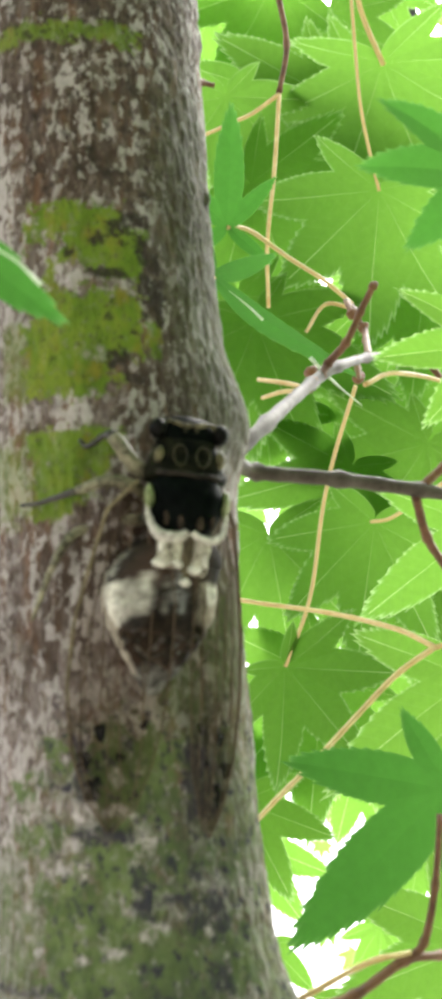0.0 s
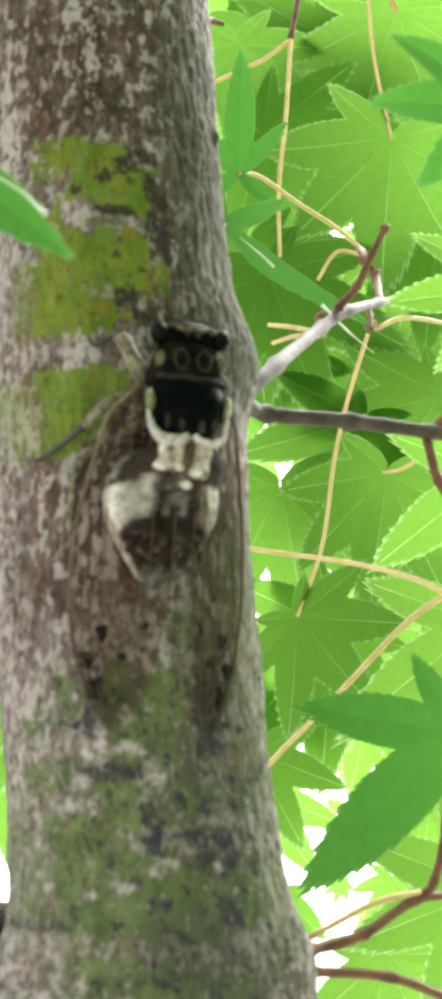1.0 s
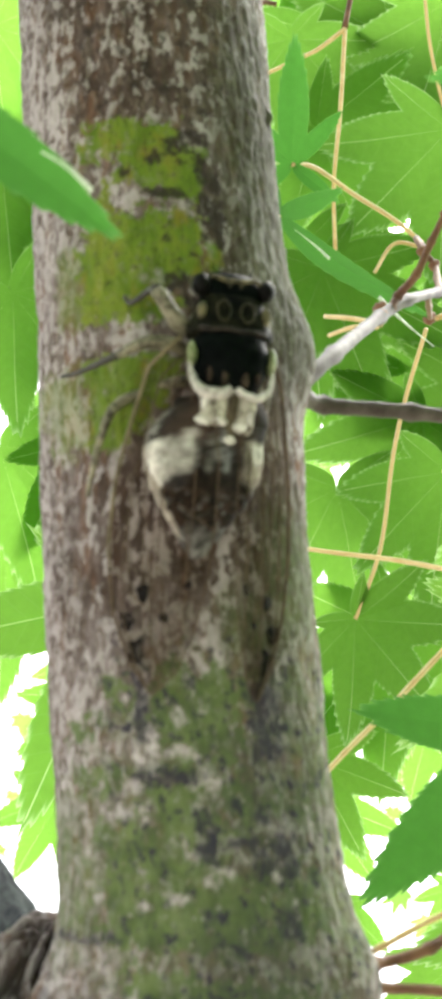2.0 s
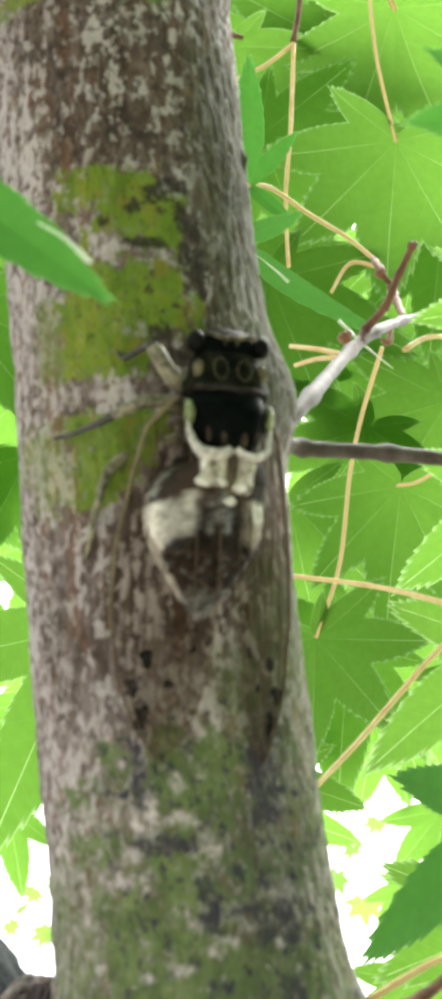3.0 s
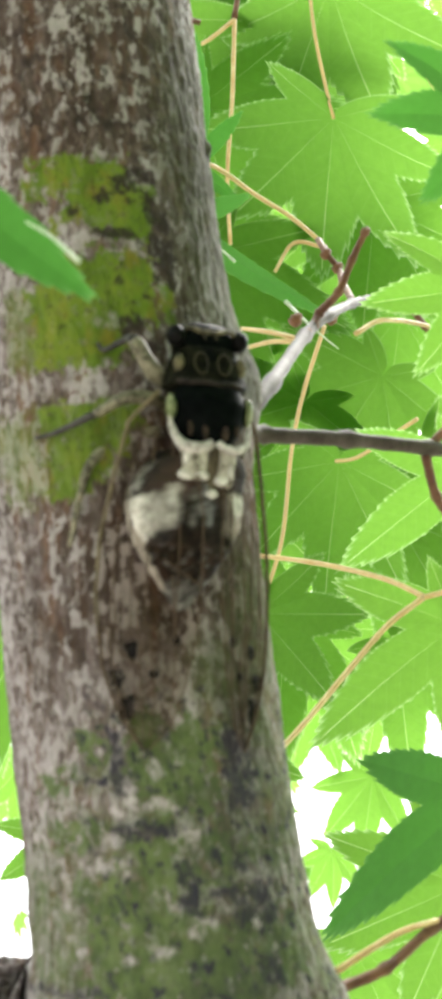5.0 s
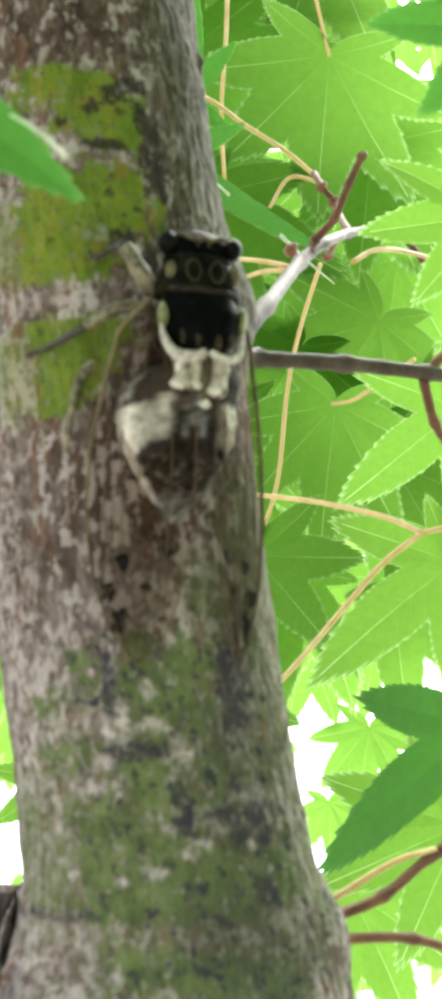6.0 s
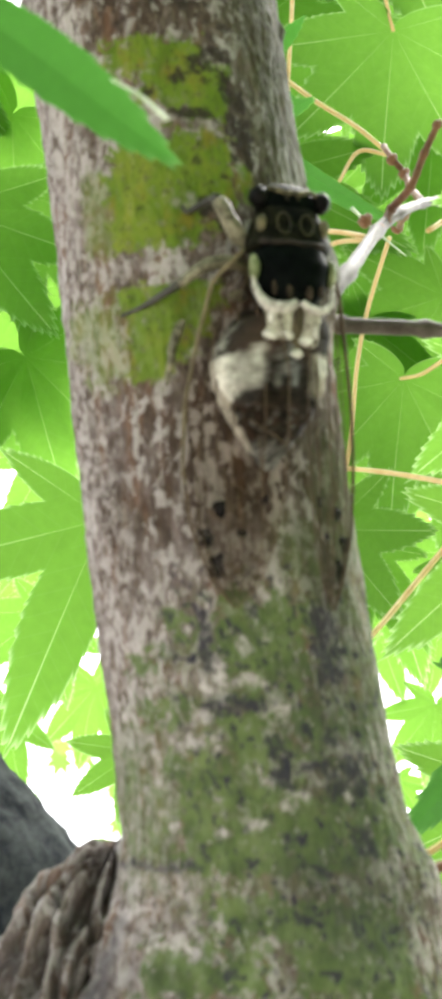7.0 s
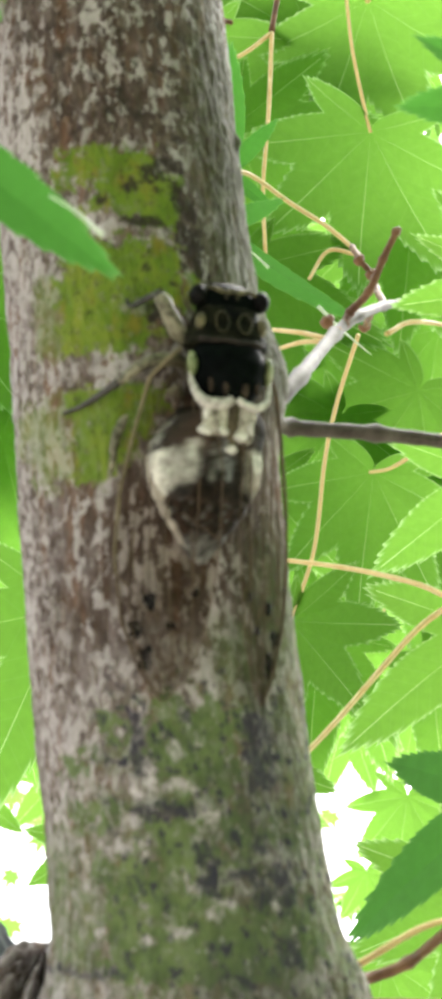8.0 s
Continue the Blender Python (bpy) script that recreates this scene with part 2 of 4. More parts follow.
def tube(bm, line, radius, sides=8, mat=0):
    """A closed tube along a line of points; radius: a number for each point, or one for all."""
    n = len(line)
    rad = radius if isinstance(radius, (list, tuple)) else [radius] * n
    rings, side = [], None
    for k, p in enumerate(line):
        d = (line[min(k + 1, n - 1)] - line[max(k - 1, 0)]).normalized()
        if side is None:
            side = d.orthogonal().normalized()
        side = (side - d * side.dot(d)).normalized()
        up = d.cross(side)
        rings.append([bm.verts.new(p + (side * math.cos(a) + up * math.sin(a)) * rad[k]) for a in (2 * math.pi * j / sides for j in range(sides))])
    for a, b in zip(rings, rings[1:]):
        for j in range(sides):
            bm.faces.new((a[j], a[(j + 1) % sides], b[(j + 1) % sides], b[j])).material_index = mat
    bm.faces.new(rings[0][::-1]).material_index = mat
    bm.faces.new(rings[-1]).material_index = mat
    return bm


# ---- ground ----
bm = bmesh.new()
bmesh.ops.create_grid(bm, x_segments=80, y_segments=80, size=900)
for v in bm.verts:
    v.co.z = -1.45 + (0.0 if v.co.xy.length < 15 else 0.3 * noise.noise(v.co * 0.02))
ground = part("ground", bm, pale_ground, None)
tagged(ground, "unseen flat ground far below the maple crown, pale to bounce light", "ground", kind="structure")

# ---- the maple ----
BASE = Vector((0.006, -0.058, -1.46))  # foot of the stem, in the stem's own leaning space
tree = new("maple_tree")
tree.matrix_world = LEAN @ Matrix.Translation(BASE)
tagged(tree, "slender maple with mossy brown bark and fresh green leaves", "tree")
BACK = Matrix.Translation(-BASE)

STEM_Z = np.array([-1.6, -0.3, -0.14, -0.09, -0.075, -0.06, -0.045, -0.03, -0.015, 0, 0.015, 0.03, 0.045, 0.06, 0.075, 0.09, 0.14, 0.4, 1.2])
STEM_X = np.array([0.006, 0.004, 0.0035, 2e-05, -0.00205, -0.00413, -0.00626, -0.00829, -0.00997, -0.01157, -0.01328, -0.0151, -0.0172, -0.01925, -0.02085, -0.02232, -0.0285, -0.06, -0.14])
STEM_R = np.array([0.05, 0.03, 0.0255, 0.02123, 0.01944, 0.01804, 0.01777, 0.01792, 0.01799, 0.01809, 0.01814, 0.01826, 0.0186, 0.01897, 0.01915, 0.01927, 0.0188, 0.015, 0.006])


def stem_centre(z):
    return np.interp(z, STEM_Z, STEM_X), 0.0456 * z - 0.0022, np.interp(z, STEM_Z, STEM_R)


class Marks:
    """Regions on the bark, by turn round the stem (degrees, 0 faces the viewer, + to the right) and height (mm)."""

    def __init__(self, s, z):
        self.s, self.z, self.value = s, z, np.zeros_like(s)
        self.ds = 0.62 * ragged(s, z, 2.6, 2.4, 15) + 0.36 * ragged(s, z, 0.9, 0.9, 16)
        self.dz = 0.62 * ragged(s, z, 2.4, 2.0, 17) + 0.32 * ragged(s, z, 0.9, 0.8, 18)

    def zone(self, turn, height, wide, high, strong=1.0, soft=0.9):
        """A soft round region."""
        d = np.hypot((self.s - radians(turn) * 18.5) / wide, (self.z - height) / high)
        self.value = np.maximum(self.value, strong * np.clip((1 + soft / 2 - d) / soft, 0, 1))

    def patch(self, turn, height, wide, high, strong=1.0, soft=0.7, bend=1.0):
        """A squarish patch with a broken outline; soft: the width of its edge in mm."""
        bend = bend * min(1.0, 0.45 + 0.25 * min(wide, high))
        u = np.abs(self.s + self.ds * bend - radians(turn) * 18.5) - wide
        v = np.abs(self.z + self.dz * bend - height) - high
        d = np.maximum(u, v) + 0.35 * np.maximum(0, np.minimum(u, v) + 0.8)
        self.value = np.maximum(self.value, strong * np.clip(0.5 - d / soft, 0, 1))


def build_trunk():
    front = np.radians(np.linspace(-105, 105, 330))
    back = np.radians(np.linspace(105, 255, 26)[1:-1])
    th = np.concatenate([front, back])
    zf = np.arange(-0.135, 0.145, 0.0004)
    z = np.concatenate([[-1.6, -1.0, -0.6, -0.35, -0.24, -0.18, -0.15], zf, [0.16, 0.2, 0.3, 0.5, 0.8, 1.2]])
    TH, Z = np.meshgrid(th, z)
    cx, cy, r = stem_centre(Z)
    s, zz = TH * 18.5, Z * 1000
    n1 = grid_noise(s / 9, zz / 14, 1)
    n2 = grid_noise(s / 1.5, zz / 4.0, 2)
    n3 = grid_noise(s / 0.8, zz / 1.7, 3)
    n4 = grid_noise(s / 3.5, zz / 2.2, 4)
    relief = 0.35 * n1 + 0.20 * n2 + 0.13 * n3 + 0.08 * n4

    def swell(turn, height, wide, high, mm):
        return mm * np.exp(-((s - radians(turn) * 18.5) / wide) ** 2 - ((zz - height) / high) ** 2)
    relief += swell(92, 15, 8, 9, 3.0) + swell(77, 50.6, 1.2, 1.2, 0.8) + swell(88, -68, 7, 6, 2.2) + swell(93, 83, 3, 2, 0.8)
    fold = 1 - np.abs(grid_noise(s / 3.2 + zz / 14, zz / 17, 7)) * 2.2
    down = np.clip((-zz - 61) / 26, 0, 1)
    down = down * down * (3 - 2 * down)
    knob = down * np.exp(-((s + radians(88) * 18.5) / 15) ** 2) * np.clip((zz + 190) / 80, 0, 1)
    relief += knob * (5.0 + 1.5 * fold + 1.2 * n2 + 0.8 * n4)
    relief += swell(-6, -78, 40, 5, 0.9)
    relief += swell(-3, -46.4, 5, 0.5, 0.5)
    near = (Z > -0.14) & (Z < 0.15)
    r = r + np.where(near, relief, 2 * n1 + knob * 5) * 0.001
    blot = ragged(s, zz, 4.4, 3.0, 31)
    speck = ragged(s, zz, 1.5, 1.3, 51)
    grain = ragged(s, zz, 0.9, 1.1, 53)
    streak = ragged(s, zz, 1.6, 6.5, 41)
    low = np.clip((-zz - 24) / 10, 0, 1)
    moss = Marks(s, zz)
    for a in ((-3, 39.3, 6.8, 2.1), (19, 33.8, 2.9, 4.3), (-22, 36.6, 1.4, 1.9), (-1, 34.9, 3.5, 2.6), (4, 32.7, 1.9, 1.6), (0, 22.6, 7.9, 5.1), (-22, 19.9, 2.9, 3.6), (-14, 14.7, 5.4, 3.4), (4, 15.2, 2.8, 2.3), (31, 21.3, 1.1, 2.8), (-15, 30.1, 1, 2.8)):
        moss.patch(*a)
    for a in ((-9, 5.3, 7.5, 1.3), (-15, 0.8, 4.4, 4.1), (-18, -4.3, 3.5, 1.7), (3, 2.7, 2.1, 2.6)):
        moss.patch(*a, 0.96)
    moss.patch(-6, 71.2, 13, 1.7, 0.8)
    moss.patch(-38, 70.6, 5, 1.5, 0.7)
    for a in ((-37, 17.6, 2.6, 5.8), (-50, 2.9, 5.8, 3.1), (-41, -2.2, 4, 3.4)):
        moss.patch(*a, 0.5, 2.2)
    moss.value *= np.clip(1.12 - 0.30 * np.maximum(0, speck - 1.0) - 0.16 * np.maximum(0, grain), 0, 1)
    algae = Marks(s, zz)
    for a in ((-20, -36.8, 1.5, 1.7), (-40, -41.5, 2.3, 1.6), (2, -35.5, 2, 3), (20, -36.2, 3.8, 2.3), (3, -41.4, 2.5, 3.3), (19, -42, 3.2, 3.2), (-32, -46.9, 3.5, 1.7), (23, -49.5, 2.6, 2.7), (46, -49, 4.9, 1.3), (0, -50.6, 4.1, 3.2), (-26, -53.1, 3.3, 1.5), (-13, -57.5, 6.4, 3.7), (-12, -63.1, 6.5, 2.6), (18, -61.4, 4.4, 4.4), (46, -60.2, 4.4, 4.4), (-8, -70.3, 5, 2.7), (25, -74.1, 7.5, 4.9), (-27, -76.4, 6.8, 2.6)):
        algae.patch(*a, 1.0, 0.7, 1.35)
    for a in ((66, -22.1, 6.5, 9.4), (64, -43.2, 6.7, 12.6), (-55, -58, 7, 8), (35, -28.6, 3.5, 4.8), (71, -60.7, 4.6, 5.9), (-43, -60.4, 3.5, 6)):
        algae.zone(a[0], a[1], a[2] * 1.25, a[3] * 1.2, 0.62)
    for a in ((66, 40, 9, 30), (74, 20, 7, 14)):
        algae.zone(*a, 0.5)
    for a in ((8, -52, 15, 16), (20, -66, 18, 14), (30, -88, 22, 16), (-18, -90, 12, 12)):
        algae.zone(*a, 0.46)
    algae.value = np.clip(algae.value * 1.05 - 0.20 * np.maximum(0, speck - 0.7) - 0.08 * np.maximum(0, grain) + 0.12 * blot * low * (algae.value > 0.05), 0, 0.95)
    brown = Marks(s, zz)
    for a in ((4, 50, 15, 7.5), (12, 60, 13, 8), (48, 30, 10, 20), (40, 10, 8, 8), (14, -14, 11, 15), (-14, -17, 7, 13), (48, -20, 7, 15)):
        brown.zone(*a, 0.85)
    for a in ((-10, 66, 16, 12), (46, 56, 10, 24), (20, 84, 26, 12), (-40, -16, 9, 14)):
        brown.zone(*a, 0.62)
    # upper bark and right flank browner still
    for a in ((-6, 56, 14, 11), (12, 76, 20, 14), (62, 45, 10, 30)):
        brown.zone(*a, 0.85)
    brown.value = np.clip(brown.value * (0.8 + 0.35 * streak + 0.2 * blot), 0, 0.85)
    dark = Marks(s, zz)
    for a in ((10, 30.4, 2.9, 0.8), (7, 35.5, 1, 1.2), (22, 39.8, 1.9, 1), (17, 38, 2.1, 0.9), (31, 28.4, 1.9, 2.4), (26, 24.5, 0.6, 1.2), (10, 23.5, 0.6, 0.6), (12, 26.1, 0.4, 0.4), (-16, 17.4, 0.8, 0.4), (5, 21.5, 0.5, 0.5), (13, 17.3, 1.7, 1.5), (-6, 33.6, 0.9, 0.7), (29, 39.8, 0.8, 1.3), (21, 29.3, 0.6, 0.5), (27, 34.7, 1.1, 2.2), (14, 36.6, 1.6, 0.5), (18, 35.2, 0.8, 0.5), (24, 37.0, 1.4, 0.4), (33, 33.0, 1.0, 1.6), (34, 24.6, 0.8, 1.8), (21, 21.6, 0.7, 0.4), (15, 20.6, 0.6, 0.35), (8, 25.0, 0.5, 0.3), (-4, 19.0, 0.4, 0.3), (-10, 26.0, 0.45, 0.3), (20, 14.6, 1.5, 0.9), (30, 44.0, 1.0, 0.6), (8, 50.5, 0.8, 0.7), (2, 47.6, 0.6, 0.9), (14, 47.0, 1.1, 0.8), (-3, 52.5, 0.8, 0.6)):
        dark.patch(*a, 0.95, 0.5, 0.5)
    for a in ((-11, -38.9, 1.2, 3.7), (-3, -46.6, 3.8, 0.7), (9, -51.7, 0.8, 1.9), (10, -55.2, 1.1, 1.4), (24, -53.6, 1.9, 0.9), (31, -56, 1.5, 1.8), (41, -55, 1.6, 2.9), (17, -65, 1.5, 0.8), (7, -61.8, 0.6, 0.7), (39, -61.9, 1.7, 1.3), (39, -39.5, 2.4, 4.7), (8, -35.7, 0.7, 0.9), (22, -49.3, 0.9, 0.9), (33, -50.3, 0.9, 1.1), (20, -66, 1.1, 0.9), (8, -70.4, 1.5, 0.7), (28, -71.6, 1, 1.2), (-53, -64.9, 10, 0.4), (39, -63.8, 1.5, 0.7)):
        dark.patch(*a, 0.95, 0.6, 0.7)
    # shade of the stem's right flank, painted into the bark as darkening
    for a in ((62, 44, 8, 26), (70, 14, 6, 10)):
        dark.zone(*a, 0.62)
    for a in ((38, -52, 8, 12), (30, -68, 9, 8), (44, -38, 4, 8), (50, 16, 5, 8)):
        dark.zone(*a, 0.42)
    dark.patch(77, 48.6, 0.9, 0.9, 0.9, 0.6, 0.3)
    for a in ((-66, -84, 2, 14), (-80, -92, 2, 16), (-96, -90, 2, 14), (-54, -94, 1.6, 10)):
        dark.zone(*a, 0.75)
    scab = np.clip((speck * 0.7 + grain * 0.55 + blot * 0.5 - 1.05) * 1.6, 0, 1)
    dark.value = np.maximum(dark.value * np.clip(0.95 + 0.25 * grain, 0, 1), scab * (0.8 * low + 0.22 + 0.5 * np.clip((zz - 40) / 4, 0, 1)) * np.clip((s + 14) / 8, 0, 1))
    dot = np.clip((ragged(s, zz, 0.75, 0.55, 61) - 1.55) * 2.2, 0, 1)
    dark.value = np.maximum(dark.value, 0.62 * dot * (moss.value > 0.5))
    # knob darker all over, most where its folds dip
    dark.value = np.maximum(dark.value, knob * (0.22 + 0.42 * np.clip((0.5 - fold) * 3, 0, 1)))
    pale = Marks(s, zz)
    for a in ((-62, -18, 7, 40), (-58, 40, 8, 34), (-48, -52, 9, 20), (4, -29, 5, 5), (-62, -74, 9, 14)):
        pale.zone(*a, 0.42)
    pale.value = pale.value * np.clip(0.45 + 0.55 * speck + 0.35 * grain, 0, 1.3) * (1 - 0.3 * knob)
    flake = Marks(s, zz)
    for a in ((-10, -44.6, 2.2, 0.7), (3, -44, 2.4, 0.5), (-8, -43.7, 1, 2.6), (14, -47.6, 1, 1.4), (-20, -51, 2.6, 1), (-16, -47.8, 1.1, 0.9), (16, -57.3, 1.3, 0.8), (10, -58.2, 1, 0.8), (-15, -57.6, 0.6, 0.7), (-7, -59.2, 1, 0.6), (-1, -60.2, 1.4, 0.7), (-15, -61.4, 1.2, 0.6), (36, -56.8, 0.9, 1.2), (42, -60.8, 0.5, 1.5), (3, -39.6, 1, 0.9), (-35, -60.4, 1.4, 0.5), (-36, -73.6, 3.6, 1), (-65, -70.3, 6.1, 0.7)):
        flake.patch(*a, 0.95, 0.6, 0.55)
    for a in ((-7, 30.4, 1.7, 1.8), (17, 28.2, 2.9, 0.8), (-19, 37, 1.4, 0.9), (-3, 36.7, 1, 0.6), (2, 18, 2.1, 0.9), (40, 33.2, 0.7, 1.5), (4, 32.4, 0.8, 0.7), (-3, 8.2, 2.0, 1.4), (-30, 9.3, 2.2, 1.4), (-19, -8, 1.2, 1.5)):
        flake.patch(*a, 0.46, 0.8, 1.0)
    flake.patch(-52, -67, 10.3, 1.2, 0.5, 1.6, 1.6)
    crumb = np.clip((ragged(s, zz, 1.3, 1.1, 97) - 1.55) * 1.8, 0, 1)
    flake.value = np.maximum(flake.value * np.clip(0.72 + 0.4 * speck + 0.25 * grain, 0.1, 1), 0.6 * crumb * low)
    pale.value = np.maximum(pale.value, flake.value)
    for other in (algae, moss):
        other.value *= 1 - 0.9 * flake.value
    dark.value *= 1 - 0.7 * flake.value
    co = np.stack([cx + r * np.sin(TH), cy - r * np.cos(TH), Z], -1).reshape(-1, 3)
    nz, nt = TH.shape
    i, j = np.meshgrid(np.arange(nz - 1), np.arange(nt), indexing="ij")
    k = (j + 1) % nt
    quads = np.stack([i * nt + j, i * nt + k, (i + 1) * nt + k, (i + 1) * nt + j], -1).reshape(-1, 4)
    me = bpy.data.meshes.new("trunk")
    me.from_pydata(co.tolist(), [], quads.tolist() + [list(range(nt))[::-1], list(range((nz - 1) * nt, nz * nt))])
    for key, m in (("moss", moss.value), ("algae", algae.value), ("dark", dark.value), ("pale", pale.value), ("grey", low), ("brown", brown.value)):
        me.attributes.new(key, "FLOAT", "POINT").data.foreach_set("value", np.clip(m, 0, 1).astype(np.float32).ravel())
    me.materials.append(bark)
    me.polygons.foreach_set("use_smooth", [True] * len(me.polygons))
    ob = new("trunk", me)
    ob.parent, ob.matrix_local = tree, BACK
    tagged(ob, "rough brown trunk with patches of green moss")


build_trunk()


def rough_limb(name, points, r0, r1, label, rough=0.0007):
    """A thick limb: a finely ringed tube with ridged bark."""
    line = spline(points, 26)
    n, sides = len(line), 90
    co = []
    side = None
    for k, p in enumerate(line):
        d = (line[min(k + 1, n - 1)] - line[max(k - 1, 0)]).normalized()
        side = (side or d.orthogonal())
        side = (side - d * side.dot(d)).normalized()
        up = d.cross(side)
        r = r0 + (r1 - r0) * k / (n - 1)
        for j in range(sides):
            a = 2 * math.pi * j / sides
            w = side * math.cos(a) + up * math.sin(a)
            q = p + w * r
            h = noise.noise(q * 260 + d * 3) + 0.6 * noise.noise(q * 620)
            co.append(p + w * (r + rough * h))
    quads = [(k * sides + j, k * sides + (j + 1) % sides, (k + 1) * sides + (j + 1) % sides, (k + 1) * sides + j) for k in range(n - 1) for j in range(sides)]
    me = bpy.data.meshes.new(name)
    me.from_pydata([tuple(c) for c in co], [], quads + [tuple(range(sides))[::-1], tuple(range((n - 1) * sides, n * sides))])
    me.materials.append(dark_bark)
    me.polygons.foreach_set("use_smooth", [True] * len(me.polygons))
    ob = new(name, me)
    ob.parent, ob.matrix_local = tree, BACK
    return tagged(ob, label)


rough_limb("limb", [(-0.004, 0.012, -0.125), (-0.022, 0.022, -0.098), (-0.043, 0.030, -0.0755), (-0.066, 0.036, -0.0495), (-0.12, 0.05, 0.010), (-0.20, 0.08, 0.08)], 0.017, 0.0125, "dark grey limb forking off low on the trunk")


def burl():
    """A swollen, deeply furrowed collar where the limb leaves the trunk."""
    bm = bmesh.new()
    nu, nv = 150, 110
    c = Vector((-0.0305, 0.001, -0.0940))
    grid, furrow = [], []
    for i in range(nv + 1):
        row = []
        ph = math.pi * (i / nv - 0.5)
        for j in range(nu):
            a = 2 * math.pi * j / nu
            d = Vector((math.cos(ph) * math.sin(a), -math.cos(ph) * math.cos(a), math.sin(ph)))
            q = d * 5.0
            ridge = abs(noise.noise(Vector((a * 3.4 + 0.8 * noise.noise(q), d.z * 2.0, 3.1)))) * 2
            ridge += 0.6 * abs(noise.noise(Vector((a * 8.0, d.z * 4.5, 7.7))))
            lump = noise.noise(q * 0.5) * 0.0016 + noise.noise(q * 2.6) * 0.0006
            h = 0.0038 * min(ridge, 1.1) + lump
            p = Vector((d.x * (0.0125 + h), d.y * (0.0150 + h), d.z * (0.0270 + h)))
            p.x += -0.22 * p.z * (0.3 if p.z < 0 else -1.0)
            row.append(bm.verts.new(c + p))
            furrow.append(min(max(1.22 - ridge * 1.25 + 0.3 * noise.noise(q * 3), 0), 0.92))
        grid.append(row)
    for a, b in zip(grid, grid[1:]):
        for j in range(nu):
            bm.faces.new((a[j], a[(j + 1) % nu], b[(j + 1) % nu], b[j]))
    bm.verts.index_update()
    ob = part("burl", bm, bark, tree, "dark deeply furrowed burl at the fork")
    # colour follows the ridges: dark in the furrows, pale along the tops
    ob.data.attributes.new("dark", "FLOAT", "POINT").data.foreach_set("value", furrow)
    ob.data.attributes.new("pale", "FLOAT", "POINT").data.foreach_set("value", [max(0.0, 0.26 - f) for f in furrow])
    ob.matrix_local = BACK


burl()


def twig(name, points, r0, r1, mat):
    """A thin shoot with swollen joints where it bends."""
    line = spline([Vector(p) for p in points], 7)
    n = len(line)
    rad = []
    for k in range(n):
        r = r0 + (r1 - r0) * k / (n - 1)
        joint = name == "twig" and k % 7 == 0 and 0 < k
        rad.append(r * (1.32 if joint else 1 + 0.05 * math.sin(k * 2.3)))
    bm = tube(bmesh.new(), line, rad, 10)
    ob = part(name, bm, mat, tree)
    ob.matrix_local = BACK
    return ob


def bud(place, size):
    """A plump brown bud with its ring of scale edges."""
    bm = bmesh.new()
    bmesh.ops.create_uvsphere(bm, u_segments=16, v_segments=12, radius=0.001 * size)
    for v in bm.verts:
        f = v.co.z / (0.001 * size)
        v.co.xy *= (1.0 - 0.25 * f) * (1 + 0.10 * math.cos(9 * f))
        v.co.z *= 1.25
        v.co += 0.00012 * noise.noise_vector(v.co * 1500 + Vector(place) * 900)
    bmesh.ops.rotate(bm, cent=(0, 0, 0), matrix=Matrix.Rotation(0.7, 3, "Y"), verts=bm.verts)
    ob = part("bud", bm, twig_bark, tree, "brown leaf bud on a twig")
    ob.matrix_local = BACK @ Matrix.Translation(place)
    return ob


# bare limbs that carry the crown beyond the view
for k in range(14):
    turn = radians(26 * k + 140 * (k % 2))
    z0 = 0.28 + 0.055 * k
    x0, y0, r0 = (float(v) for v in stem_centre(z0))
    out = Vector((math.sin(turn), -math.cos(turn), 0))
    reach = 1.15 - 0.05 * k
    foot = Vector((x0, y0, z0))
    twig("branch", [foot, foot + out * 0.2 * reach + Vector((0, 0, 0.09)), foot + out * 0.55 * reach + Vector((0, 0, 0.16)), foot + out * reach + Vector((0.03, 0.02, 0.14))], r0 * 0.55, 0.002, dark_bark)

